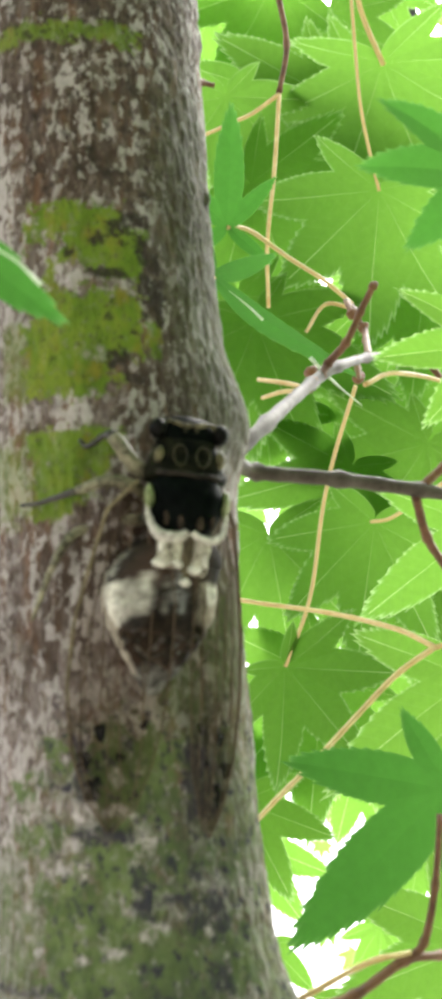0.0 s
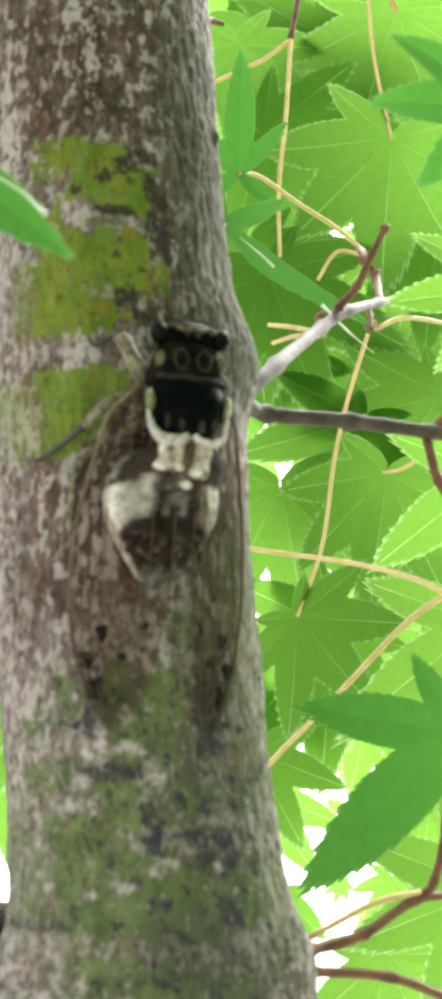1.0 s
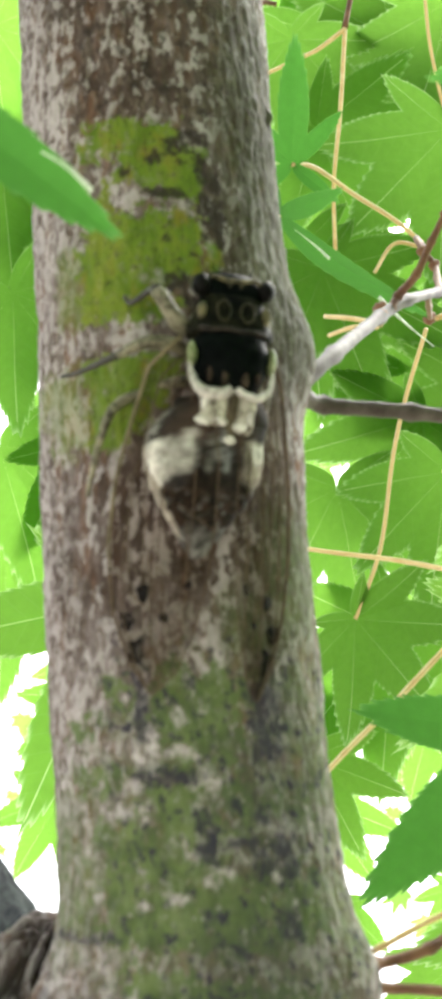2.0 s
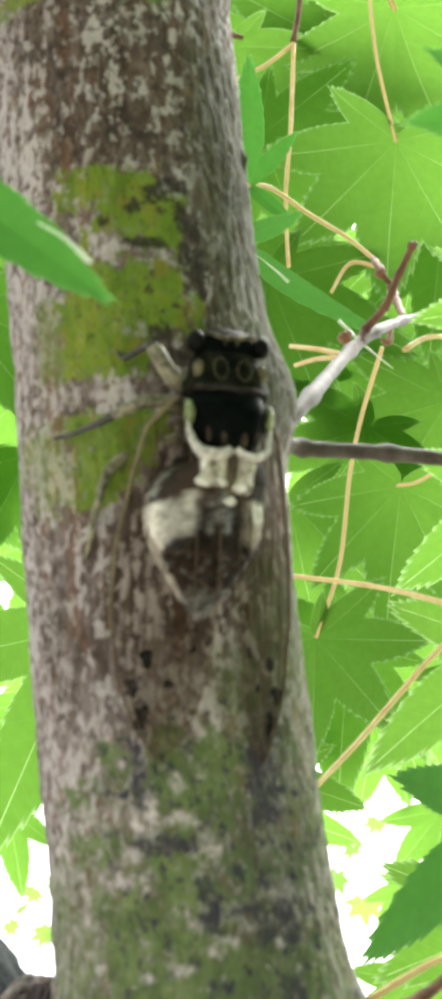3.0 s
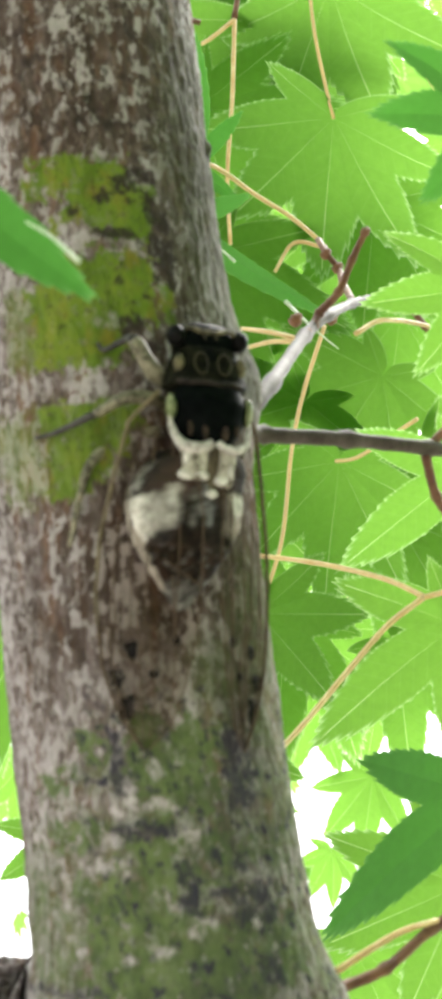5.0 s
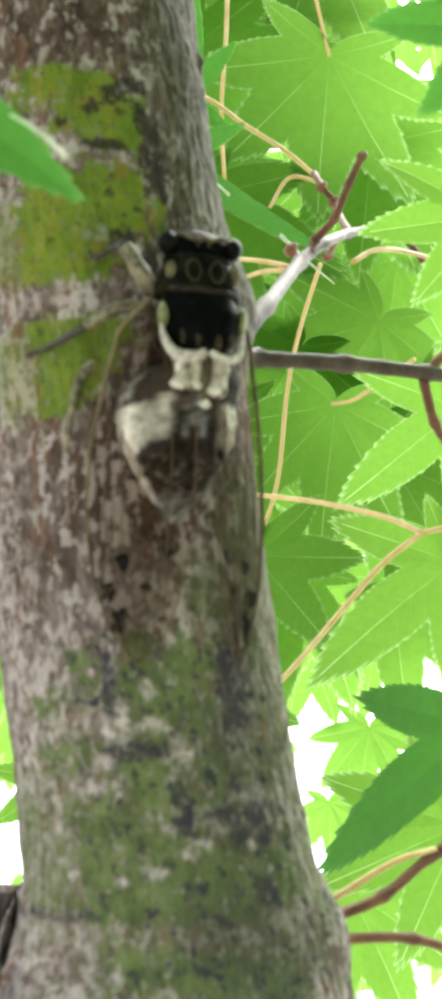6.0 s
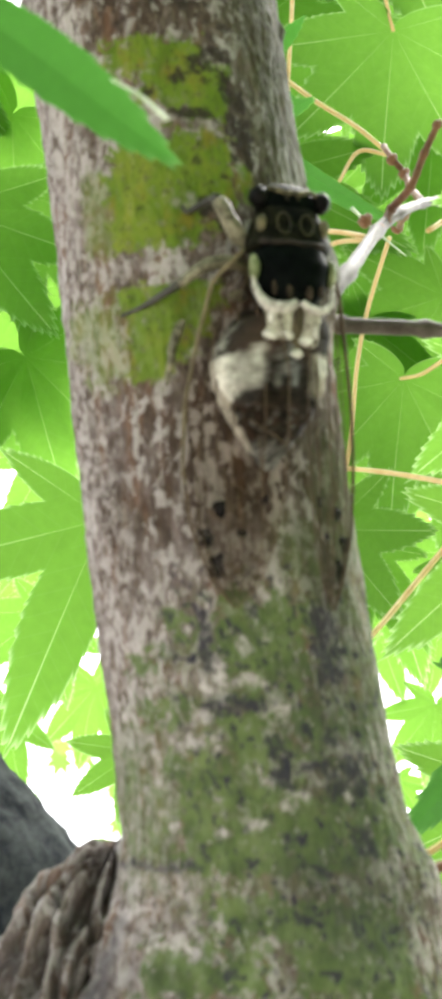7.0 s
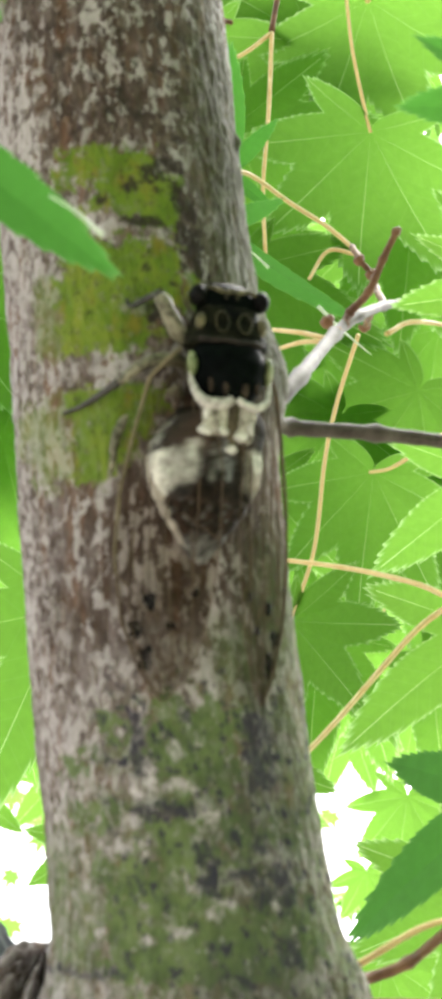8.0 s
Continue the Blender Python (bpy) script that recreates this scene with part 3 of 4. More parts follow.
# ---- leaves ----
def leaf_shape(seed, lobes, droop, keel, skin, fine=560, rings=(0.12, 0.3, 0.5, 0.68, 0.82, 0.92, 1.0), wide=0.25):
    """One palmate leaf of unit length in its own plane, stalk at the origin, middle lobe along +y: saw-toothed lobes, a keel along each, and ribs."""
    rng = random.Random(seed)
    spec = []
    for k, (ang, length) in enumerate(lobes):
        spec.append((radians(ang + rng.uniform(-3, 3)), length * rng.uniform(0.95, 1.05), wide * (1 + 0.07 * rng.uniform(-1, 1))))

    def half_width(t, w):
        return w * 1.32 * (t + 0.02) ** 0.62 * (1 - t) ** 0.85 * 1.45

    th = np.sort(np.concatenate([np.linspace(radians(-172), radians(172), fine)] + [[a - 0.0029, a + 0.0029] for a, _, _ in spec]))
    fine = len(th)
    reach, owner = np.full(fine, 0.05), np.zeros(fine, int)
    along = np.linspace(0, 1, 260)
    for i, (a, length, w) in enumerate(spec):
        x, y = half_width(along, w) * length, along * length
        for sgn in (-1, 1):
            ang, rad = a + sgn * np.arctan2(x, y + 1e-6), np.hypot(x, y)
            o = np.argsort(ang[6:])
            rr = np.interp(th, ang[6:][o], rad[6:][o], left=0, right=0)
            inside = (sgn * (th - a) >= 0)
            rr = np.where(inside, rr, 0)
            owner = np.where(rr > reach, i, owner)
            reach = np.maximum(reach, rr)
    saw = (th * 40 / math.pi * 1.9 + 0.5 * np.sin(th * 17)) % 1.0
    saw2 = (th * 130 / math.pi) % 1.0
    tooth = 1 + (saw ** 1.6 - 0.4) * 0.085 + (saw2 ** 1.5 - 0.4) * 0.03
    reach = reach * np.where(reach > 0.3, tooth, 1)

    def height(x, y):
        r = math.hypot(x, y)
        a = math.atan2(x, y)
        d = min(abs(a - s[0]) for s in spec)
        return keel * r * min(math.sin(min(d, 1.5)), 0.35) - droop * r * r + 0.012 * math.sin(7 * x + seed) * math.cos(6 * y + 2 * seed)
    bm = bmesh.new()
    margin = bm.verts.layers.float.new("margin")
    centre = bm.verts.new((0, 0, 0))
    cols = []
    for t, r in zip(th, reach):
        col = []
        for f in rings:
            x, y = math.sin(t) * r * f, math.cos(t) * r * f
            col.append(bm.verts.new((x, y, height(x, y))))
        col[-1][margin] = 1.0
        cols.append(col)
    for a, b in zip(cols, cols[1:]):
        bm.faces.new((centre, b[0], a[0]))
        for k in range(len(rings) - 1):
            bm.faces.new((a[k], b[k], b[k + 1], a[k + 1]))
    bmesh.ops.recalc_face_normals(bm, faces=bm.faces)
    bm.verts.index_update()
    uv = bm.loops.layers.uv.new("lobe")
    for f in bm.faces:
        m = f.calc_center_median()
        a = math.atan2(m.x, m.y)
        near = min(spec, key=lambda q: abs(a - q[0]))
        if abs(a - near[0]) < 0.003 and m.xy.length < 0.93 * near[1]:
            f.material_index = 1
        d = Vector((math.sin(near[0]), math.cos(near[0])))
        for lp in f.loops:
            p = lp.vert.co.xy
            lp[uv].uv = (p.dot(d) / near[1], abs(p.x * d.y - p.y * d.x) / near[1])
    me = bpy.data.meshes.new("leaf")
    bm.to_mesh(me)
    bm.free()
    me.materials.append(skin)
    me.materials.append(rib if skin is blade else skin)
    me.polygons.foreach_set("use_smooth", [True] * len(me.polygons))
    return me


SEVEN = ((0, 1.0), (36, 0.95), (-36, 0.95), (74, 0.78), (-74, 0.78), (118, 0.46), (-118, 0.46))
FIVE = ((0, 1.0), (40, 0.92), (-40, 0.92), (86, 0.66), (-86, 0.66), (130, 0.32), (-130, 0.32))
NARROW = ((0, 1.0), (75, 0.5), (-75, 0.5), (120, 0.3), (-120, 0.3))
UNEVEN = ((0, 1.0), (44, 0.80), (-40, 0.85), (88, 0.5), (-86, 0.6), (130, 0.3), (-130, 0.3))
WIDE = ((0, 1.0), (57, 0.80), (-57, 0.78), (105, 0.42), (-105, 0.4))
SPREAD = ((0, 1.0), (49, 0.92), (-49, 0.9), (97, 0.5), (-97, 0.55))
STAR = ((0, 1.0), (45, 0.55), (127, 0.5), (-45, 0.7), (-127, 0.6))
leaf_meshes = [leaf_shape(1, SEVEN, 0.10, 0.10, blade), leaf_shape(2, SEVEN, 0.18, 0.16, blade), leaf_shape(3, FIVE, 0.12, 0.14, blade), leaf_shape(4, NARROW, 0.16, 0.16, shaded_blade, wide=0.155), leaf_shape(6, WIDE, 0.10, 0.12, shaded_blade, wide=0.21), leaf_shape(7, FIVE, 0.14, 0.16, shaded_blade), leaf_shape(4, NARROW, 0.16, 0.10, blade, wide=0.14), leaf_shape(6, UNEVEN, 0.10, 0.12, blade, wide=0.175), leaf_shape(8, WIDE, 0.10, 0.12, blade, wide=0.24), leaf_shape(9, SPREAD, 0.10, 0.10, blade, wide=0.21), leaf_shape(10, STAR, 0.12, 0.16, shaded_blade, wide=0.17)]


def stalk_mesh():
    line = spline([(0, 0.01, 0), (0.02, -0.3, -0.05), (-0.02, -0.65, -0.16), (0.03, -1.05, -0.34)], 6)
    bm = tube(bmesh.new(), line, [0.015] * len(line), 6)
    me = bpy.data.meshes.new("petiole")
    bm.to_mesh(me)
    bm.free()
    me.materials.append(petiole_orange)
    return me


stalk = stalk_mesh()


def maple_leaf(kind, size, place, stem=None):
    """A leaf on the tree; stem: the line of its stalk, else a short one behind the blade."""
    ob = new("leaf", leaf_meshes[kind])
    ob.parent = tree
    m = pose(*place) @ Matrix.Scale(size, 4)
    ob.matrix_local = BACK @ m
    if stem:
        inv = m.inverted()
        line = [inv @ p for p in spline(stem, 8)]
        part("petiole", tube(bmesh.new(), line, [0.00055 / size] * len(line), 8), petiole_orange, ob)
    elif stem is None:
        st = new("petiole", stalk)
        st.parent = ob
    return ob


twig("twig", [(0.0058, 0.0040, 0.0116), (0.0102, 0.0130, 0.0200), (0.0173, 0.0382, 0.0372), (0.0223, 0.0484, 0.0449), (0.0285, 0.0640, 0.0535), (0.0326, 0.0713, 0.0572)], 0.00130, 0.00085, grey_twig)
twig("twig", [(0.0326, 0.0713, 0.0572), (0.0373, 0.0789, 0.0601), (0.0420, 0.0866, 0.0631), (0.0474, 0.0920, 0.0594), (0.0500, 0.0950, 0.0574)], 0.00085, 0.00062, twig_bark)
twig("twig", [(0.0193, 0.0423, 0.0403), (0.0205, 0.0439, 0.0437), (0.0236, 0.0404, 0.0462), (0.0262, 0.0397, 0.0522), (0.0285, 0.0380, 0.0567)], 0.00085, 0.00058, twig_bark)
twig("twig", [(0.0292, 0.0680, 0.0555), (0.0297, 0.0912, 0.0693), (0.0295, 0.0984, 0.0759), (0.0268, 0.0970, 0.0787), (0.0257, 0.1028, 0.0845), (0.0280, 0.1134, 0.0875)], 0.00080, 0.00060, twig_bark)
twig("twig", [(0.0057, 0.0060, 0.0113), (0.0089, 0.0134, 0.0120), (0.0219, 0.0161, 0.0119), (0.0350, 0.0188, 0.0112), (0.0420, 0.0217, 0.0111), (0.0506, 0.0231, 0.0099)], 0.00130, 0.00100, grey_twig)
twig("twig", [(0.0350, 0.0188, 0.0115), (0.0391, 0.0203, 0.0158), (0.0454, 0.0231, 0.0221)], 0.00080, 0.00060, twig_bark)
twig("twig", [(0.0343, 0.0188, 0.0102), (0.0365, 0.0231, 0.0045), (0.0407, 0.0298, 0.0002), (0.0454, 0.0420, -0.0062)], 0.00080, 0.00060, twig_bark)
twig("twig", [(0.0262, 0.0580, 0.0508), (0.0277, 0.0849, 0.0599), (0.0291, 0.1118, 0.0690)], 0.00070, 0.00060, twig_bark)
twig("twig", [(0.0153, 0.0000, -0.0670), (0.0176, 0.0080, -0.0675), (0.0246, 0.0120, -0.0654), (0.0321, 0.0175, -0.0606), (0.0377, 0.0231, -0.0597), (0.0488, 0.0400, -0.0584)], 0.00090, 0.00060, twig_bark)
twig("twig", [(0.0321, 0.0175, -0.0606), (0.0351, 0.0189, -0.0579), (0.0369, 0.0203, -0.0500), (0.0381, 0.0231, -0.0394)], 0.00070, 0.00050, twig_bark)
twig("twig", [(0.0158, 0.0000, -0.0698), (0.0178, 0.0060, -0.0703), (0.0283, 0.0120, -0.0709), (0.0372, 0.0175, -0.0739), (0.0465, 0.0231, -0.0775)], 0.00080, 0.00060, twig_bark)
twig("twig", [(0.0055, 0.1359, 0.2152), (0.0064, 0.1359, 0.1975), (0.0094, 0.1359, 0.1791), (0.0077, 0.1359, 0.1634)], 0.00100, 0.00070, twig_bark)
twig("twig", [(-0.0040, 0.0120, 0.0830), (-0.0026, 0.0148, 0.0842), (-0.0008, 0.0161, 0.0845)], 0.00070, 0.00040, twig_bark)
for place, size in (((0.0285, 0.0380, 0.0567), 0.85), ((0.0262, 0.0397, 0.0522), 0.75), ((0.0236, 0.0404, 0.0462), 0.80), ((0.0268, 0.0970, 0.0787), 1.15), ((0.0295, 0.0984, 0.0759), 1.15), ((0.0291, 0.1118, 0.0690), 1.35), ((0.0175, 0.0626, 0.0497), 1.25), ((0.0420, 0.0866, 0.0631), 0.85), ((0.0173, 0.0382, 0.0372), 1.35)):
    bud(place, size)
twig("petiole", [(0.0435, 0.0847, -0.0012), (0.0359, 0.0842, -0.0070), (0.0281, 0.0820, -0.0156), (0.0193, 0.0777, -0.0258), (0.0116, 0.0755, -0.0340), (0.0052, 0.0712, -0.0418)], 0.00062, 0.00050, petiole_orange)
twig("petiole", [(0.0434, 0.0847, -0.0010), (0.0365, 0.0931, 0.0042), (0.0232, 0.1067, 0.0103), (0.0062, 0.1148, 0.0142), (-0.0068, 0.1171, 0.0167)], 0.00060, 0.00050, petiole_orange)
twig("petiole", [(0.0435, 0.0847, -0.0012), (0.0481, 0.0842, -0.0002), (0.0590, 0.0820, 0.0016)], 0.00060, 0.00060, petiole_orange)
twig("petiole", [(0.0077, 0.1359, 0.1629), (0.0009, 0.1347, 0.1562), (-0.0043, 0.1336, 0.1526), (-0.0125, 0.1312, 0.1467)], 0.00060, 0.00050, petiole_orange)
twig("petiole", [(0.0077, 0.1359, 0.1629), (0.0069, 0.1371, 0.1396), (0.0055, 0.1394, 0.1191), (0.0062, 0.1418, 0.1011)], 0.00060, 0.00050, petiole_orange)
twig("petiole", [(0.0280, 0.1134, 0.0875), (0.0209, 0.1148, 0.0893), (0.0163, 0.1171, 0.0829)], 0.00050, 0.00040, petiole_orange)
twig("petiole", [(0.0177, 0.0502, 0.0409), (0.0122, 0.0543, 0.0439), (0.0070, 0.0606, 0.0471)], 0.00050, 0.00040, petiole_orange)
twig("petiole", [(0.0169, 0.0502, 0.0405), (0.0123, 0.0543, 0.0421), (0.0079, 0.0606, 0.0432)], 0.00050, 0.00040, petiole_orange)
twig("petiole", [(0.0276, 0.0502, 0.0421), (0.0338, 0.0564, 0.0471), (0.0461, 0.0712, 0.0510), (0.0565, 0.0820, 0.0499)], 0.00050, 0.00040, petiole_orange)
twig("petiole", [(0.0170, 0.0120, -0.0662), (0.0265, 0.0148, -0.0611), (0.0330, 0.0175, -0.0594)], 0.00050, 0.00040, petiole_orange)
# thin pale tubes laid along the leaves as streaks
twig("leaf_fold", [(0.0173, 0.0950, 0.0667), (0.0223, 0.0970, 0.0622), (0.0259, 0.0980, 0.0593), (0.0293, 0.1000, 0.0572)], 0.00042, 0.00008, pale_streak)
twig("leaf_fold", [(-0.0015, 0.0930, 0.0822), (0.0032, 0.0935, 0.0784), (0.0064, 0.0940, 0.0754)], 0.00006, 0.00036, pale_streak)
twig("leaf_fold", [(-0.0177, -0.0600, 0.0127), (-0.0149, -0.0600, 0.0109), (-0.0122, -0.0600, 0.0083)], 0.00010, 0.00026, pale_streak)
maple_leaf(5, 0.0222, (0.0439, -0.0050, 0.0547, -62, -84, 175))
maple_leaf(2, 0.0256, (0.0549, 0.0606, 0.0550, -34, -79, 134))
maple_leaf(0, 0.0573, (0.0378, 0.1810, 0.1591, -144, -17, 173), [(0.0378, 0.1810, 0.1591), (0.0342, 0.1720, 0.1681), (0.0313, 0.1650, 0.1784), (0.0296, 0.1600, 0.1917), (0.0277, 0.1500, 0.2055)])
maple_leaf(1, 0.0679, (0.0406, 0.2100, 0.2247, -158, 2, 157))
maple_leaf(0, 0.0418, (0.0366, 0.1800, 0.0532, -104, -14, 164), [(0.0357, 0.1800, 0.0533), (0.0401, 0.1720, 0.0519), (0.0453, 0.1650, 0.0535), (0.0540, 0.1500, 0.0563)])
maple_leaf(2, 0.0363, (0.0126, 0.1550, 0.0069, -119, 45, -177), [(0.0126, 0.1550, 0.0069), (0.0186, 0.1520, 0.0244), (0.0215, 0.1500, 0.0477), (0.0245, 0.1450, 0.0617), (0.0290, 0.1300, 0.0741)])
maple_leaf(8, 0.0330, (0.0553, 0.1000, 0.0290, -114, -53, -171))
maple_leaf(8, 0.0391, (0.0525, 0.1000, -0.0044, -81, -55, 153))
maple_leaf(2, 0.0360, (0.0568, 0.1300, -0.0586, -84, -69, 164))
maple_leaf(9, 0.0618, (-0.0389, 0.1200, 0.0036, -104, -27, 179))
maple_leaf(2, 0.0194, (-0.0353, 0.1600, -0.0473, -93, -58, -172))
maple_leaf(10, 0.0294, (-0.0029, 0.1000, 0.1022, 120, -1, 4), [(-0.0029, 0.1000, 0.1022), (0.0022, 0.1050, 0.1041), (0.0113, 0.1120, 0.1008), (0.0206, 0.1170, 0.0969), (0.0277, 0.1200, 0.0920)])
maple_leaf(3, 0.0436, (-0.0051, 0.0950, 0.0865, -145, -1, 114))
maple_leaf(3, 0.0326, (-0.0349, -0.0635, 0.0216, -124, 58, 171))
swaying = maple_leaf(4, 0.0391, (0.0422, 0.0500, -0.0328, -99, -43, 176))
maple_leaf(0, 0.0496, (0.0570, 0.2400, 0.1603, -116, 26, 164), ())
maple_leaf(1, 0.0512, (0.0236, 0.2500, 0.2324, -133, 35, 146), ())
maple_leaf(2, 0.0553, (0.0573, 0.2400, 0.0987, -119, -28, -162), ())
maple_leaf(1, 0.0532, (0.0586, 0.2300, 0.0491, -111, 24, 150), ())
maple_leaf(2, 0.0489, (0.0320, 0.2400, 0.0899, -115, -29, -164), ())
maple_leaf(1, 0.0531, (0.0242, 0.2300, 0.0169, -88, -42, 164), ())
maple_leaf(2, 0.0467, (0.0559, 0.2200, 0.0077, -107, 42, 155), ())
maple_leaf(2, 0.0310, (0.0001, 0.2000, -0.0234, -90, 30, -171), ())
maple_leaf(2, 0.0290, (0.0087, 0.2100, -0.0608, -96, -37, -169), ())
maple_leaf(1, 0.0637, (0.0224, 0.2700, 0.2515, -132, -35, -153), ())
maple_leaf(0, 0.0480, (0.0056, 0.2300, 0.0630, -106, 10, -179), ())
maple_leaf(0, 0.0386, (0.0371, 0.1800, -0.0753, -79, 20, -161), ())
maple_leaf(2, 0.0600, (-0.0075, 0.2400, 0.1518, -116, 5, 180), ())
maple_leaf(0, 0.0485, (-0.0804, 0.2200, 0.1299, -114, -5, 169), ())
maple_leaf(1, 0.0561, (-0.0789, 0.2400, 0.0813, -121, 43, 163), ())
maple_leaf(1, 0.0520, (-0.0807, 0.2500, 0.1078, -116, 21, 170), ())
maple_leaf(0, 0.0511, (-0.0849, 0.2400, 0.1973, -121, -7, -156), ())
maple_leaf(0, 0.0360, (0.0029, 0.2400, -0.0003, -97, -22, 180), ())
maple_leaf(1, 0.0536, (0.0725, 0.2500, 0.0710, -125, 37, 134), ())
maple_leaf(0, 0.0538, (0.0525, 0.2600, 0.1742, -120, 18, 160), ())
maple_leaf(0, 0.0445, (0.0329, 0.2500, 0.0161, -93, 21, -164), ())
maple_leaf(2, 0.0515, (-0.0130, 0.2200, 0.2181, -122, 14, -166), ())
maple_leaf(0, 0.0545, (-0.0038, 0.2300, 0.1899, -146, 32, 131), ())
maple_leaf(2, 0.0563, (0.0000, 0.2200, 0.1330, -118, 14, 165), ())
maple_leaf(1, 0.0673, (-0.0065, 0.3000, 0.2753, -120, 22, -171), ())
maple_leaf(0, 0.0320, (-0.0007, 0.2600, -0.0296, -103, 32, 163), ())
maple_leaf(1, 0.0651, (0.0377, 0.2800, 0.2625, -130, -24, -161), ())
maple_leaf(1, 0.0503, (-0.0847, 0.2400, 0.1668, -112, -36, -171), ())
maple_leaf(1, 0.0529, (-0.1099, 0.2000, 0.2123, -136, 32, 164), ())
maple_leaf(2, 0.0592, (-0.1100, 0.2200, 0.1791, -124, -27, -145), ())
maple_leaf(0, 0.0494, (-0.0952, 0.2000, 0.1161, -127, 29, 165), ())
maple_leaf(0, 0.0537, (-0.1065, 0.2400, 0.0792, -101, 23, -150), ())
maple_leaf(2, 0.0567, (-0.1121, 0.2800, 0.0496, -109, -39, -150), ())
maple_leaf(1, 0.0630, (0.0734, 0.3000, 0.1445, -109, -12, 162), ())
maple_leaf(2, 0.0480, (0.0215, 0.3000, 0.1461, -113, 2, 177), ())
maple_leaf(1, 0.0683, (0.0528, 0.3300, 0.1702, -114, 13, 171), ())
maple_leaf(1, 0.0648, (0.0014, 0.3000, 0.1948, -126, -26, -153), ())
maple_leaf(0, 0.0563, (-0.0267, 0.3300, 0.3415, -126, 16, -173), ())
maple_leaf(2, 0.0572, (-0.0004, 0.3100, 0.3360, -133, -19, -156), ())
maple_leaf(2, 0.0545, (0.0251, 0.3400, 0.3421, -126, 19, 176), ())
maple_leaf(0, 0.0431, (-0.0907, 0.3600, 0.0134, -103, -14, -149), ())
maple_leaf(1, 0.0359, (-0.0773, 0.4200, -0.0131, -91, -12, 174), ())
maple_leaf(2, 0.0393, (-0.1128, 0.4000, -0.0247, -82, -30, 170), ())
maple_leaf(2, 0.0502, (-0.0819, 0.3300, 0.0766, -102, 15, -165), ())
maple_leaf(2, 0.0325, (0.0717, 0.4000, 0.0102, -99, -8, -168), ())
maple_leaf(1, 0.0396, (0.0009, 0.3000, 0.1335, -111, 11, -179), ())
maple_leaf(1, 0.0317, (0.0638, 0.3600, -0.0256, -93, -5, -177), ())
maple_leaf(1, 0.0237, (0.0523, 0.4200, -0.0542, -88, 5, -167), ())
maple_leaf(0, 0.0498, (0.0464, 0.3600, 0.3785, -125, -19, 168), ())


# the crown behind: leaves one by one where they can be told apart
rng = random.Random(11)
EYE = Vector((0.008, -0.188, -0.055))


def scatter(n, near, far, az, el, gap):
    """Places for leaves in a wedge of the crown; gap: how likely one is left out low down, where the sky shows."""
    out = []
    while len(out) < n:
        d, a, e = near + (far - near) * rng.random() ** 0.7, rng.uniform(*az), rng.uniform(*el)
        open_sky = -12.5 < a < -5.5 or 2.6 < a < 9.5
        if -5 < e < 5.5 and rng.random() < (gap if open_sky else 0.45):
            continue
        a, e = radians(a), radians(e)
        p = EYE + Vector((math.sin(a) * math.cos(e), math.cos(a) * math.cos(e), math.sin(e))) * d
        out.append((p, rng.uniform(0.024, 0.040), (rng.uniform(-125, -80), rng.uniform(-35, 35), 180 + rng.uniform(-60, 60))))
    return out


for p, size, turn in scatter(46, 0.56, 1.0, (-15, 16), (-12, 40), 0.97):
    maple_leaf(rng.randrange(3), size, (*p, *turn))
for p, size, turn in scatter(14, 0.50, 0.72, (-18, -6), (6, 34), 0.97) + scatter(14, 0.56, 0.80, (0, 14), (18, 42), 0.97) + scatter(7, 0.52, 0.74, (-2, 11), (5, 19), 0.97) + scatter(10, 0.6, 0.95, (-2, 14), (22, 42), 0.97):
    maple_leaf(rng.randrange(3), size, (*p, *turn))
def far_foliage(name, places, label):
    me0 = leaf_shape(5, SEVEN, 0.12, 0.12, blade, 70, (0.5, 1.0))
    base = np.array([v.co for v in me0.vertices])
    faces = [tuple(f.vertices) for f in me0.polygons]
    co, fs = [], []
    for p, size, turn in places:
        m = np.array(pose(*p, *turn))
        off = len(co) * len(base)
        co.append((base * size) @ m[:3, :3].T + m[:3, 3])
        fs += [tuple(i + off for i in f) for f in faces]
    me = bpy.data.meshes.new(name)
    me.from_pydata(np.concatenate(co).tolist(), [], fs)
    me.materials.append(blade)
    ob = new(name, me)
    ob.parent, ob.matrix_local = tree, BACK
    return tagged(ob, label, kind="stuff")


far_foliage("foliage", scatter(330, 0.85, 2.6, (-24, 24), (-14, 46), 0.84), "mass of bright green maple leaves behind")


far_foliage("foliage", [(p, size * 2.4, turn) for p, size, turn in scatter(46, 3.0, 6.5, (-15, -4), (-9, 9), 0.12) + scatter(34, 3.0, 6.5, (2, 12), (-9, 9), 0.12)], "pale leaves of trees far behind")


# thickens the crown, mostly above the view, to dim light on upper leaves
far_foliage("foliage", scatter(170, 0.8, 1.7, (-10, 22), (24, 62), 0.9), "upper maple leaves layered behind, added to dim the sky's light")


# unseen crown leaves added to block sky light, sparse low at left
def crown_shade():
    out = []
    while len(out) < SHADE_CROWN:
        v = Vector((rng.gauss(0, 1), rng.gauss(0, 1), rng.gauss(0, 1))).normalized()
        ahead = v.y > 0.5 and abs(v.x) < 0.5 and v.z < 0.8
        if v.z < -0.05 or ahead or (v.z < 0.45 and v.x < -0.35 and rng.random() < 0.9):
            continue
        p = EYE + v * rng.uniform(0.45, 1.3)
        out.append((p, rng.uniform(0.03, 0.045), (rng.uniform(-180, 180), rng.uniform(-60, 60), rng.uniform(0, 360))))
    return out


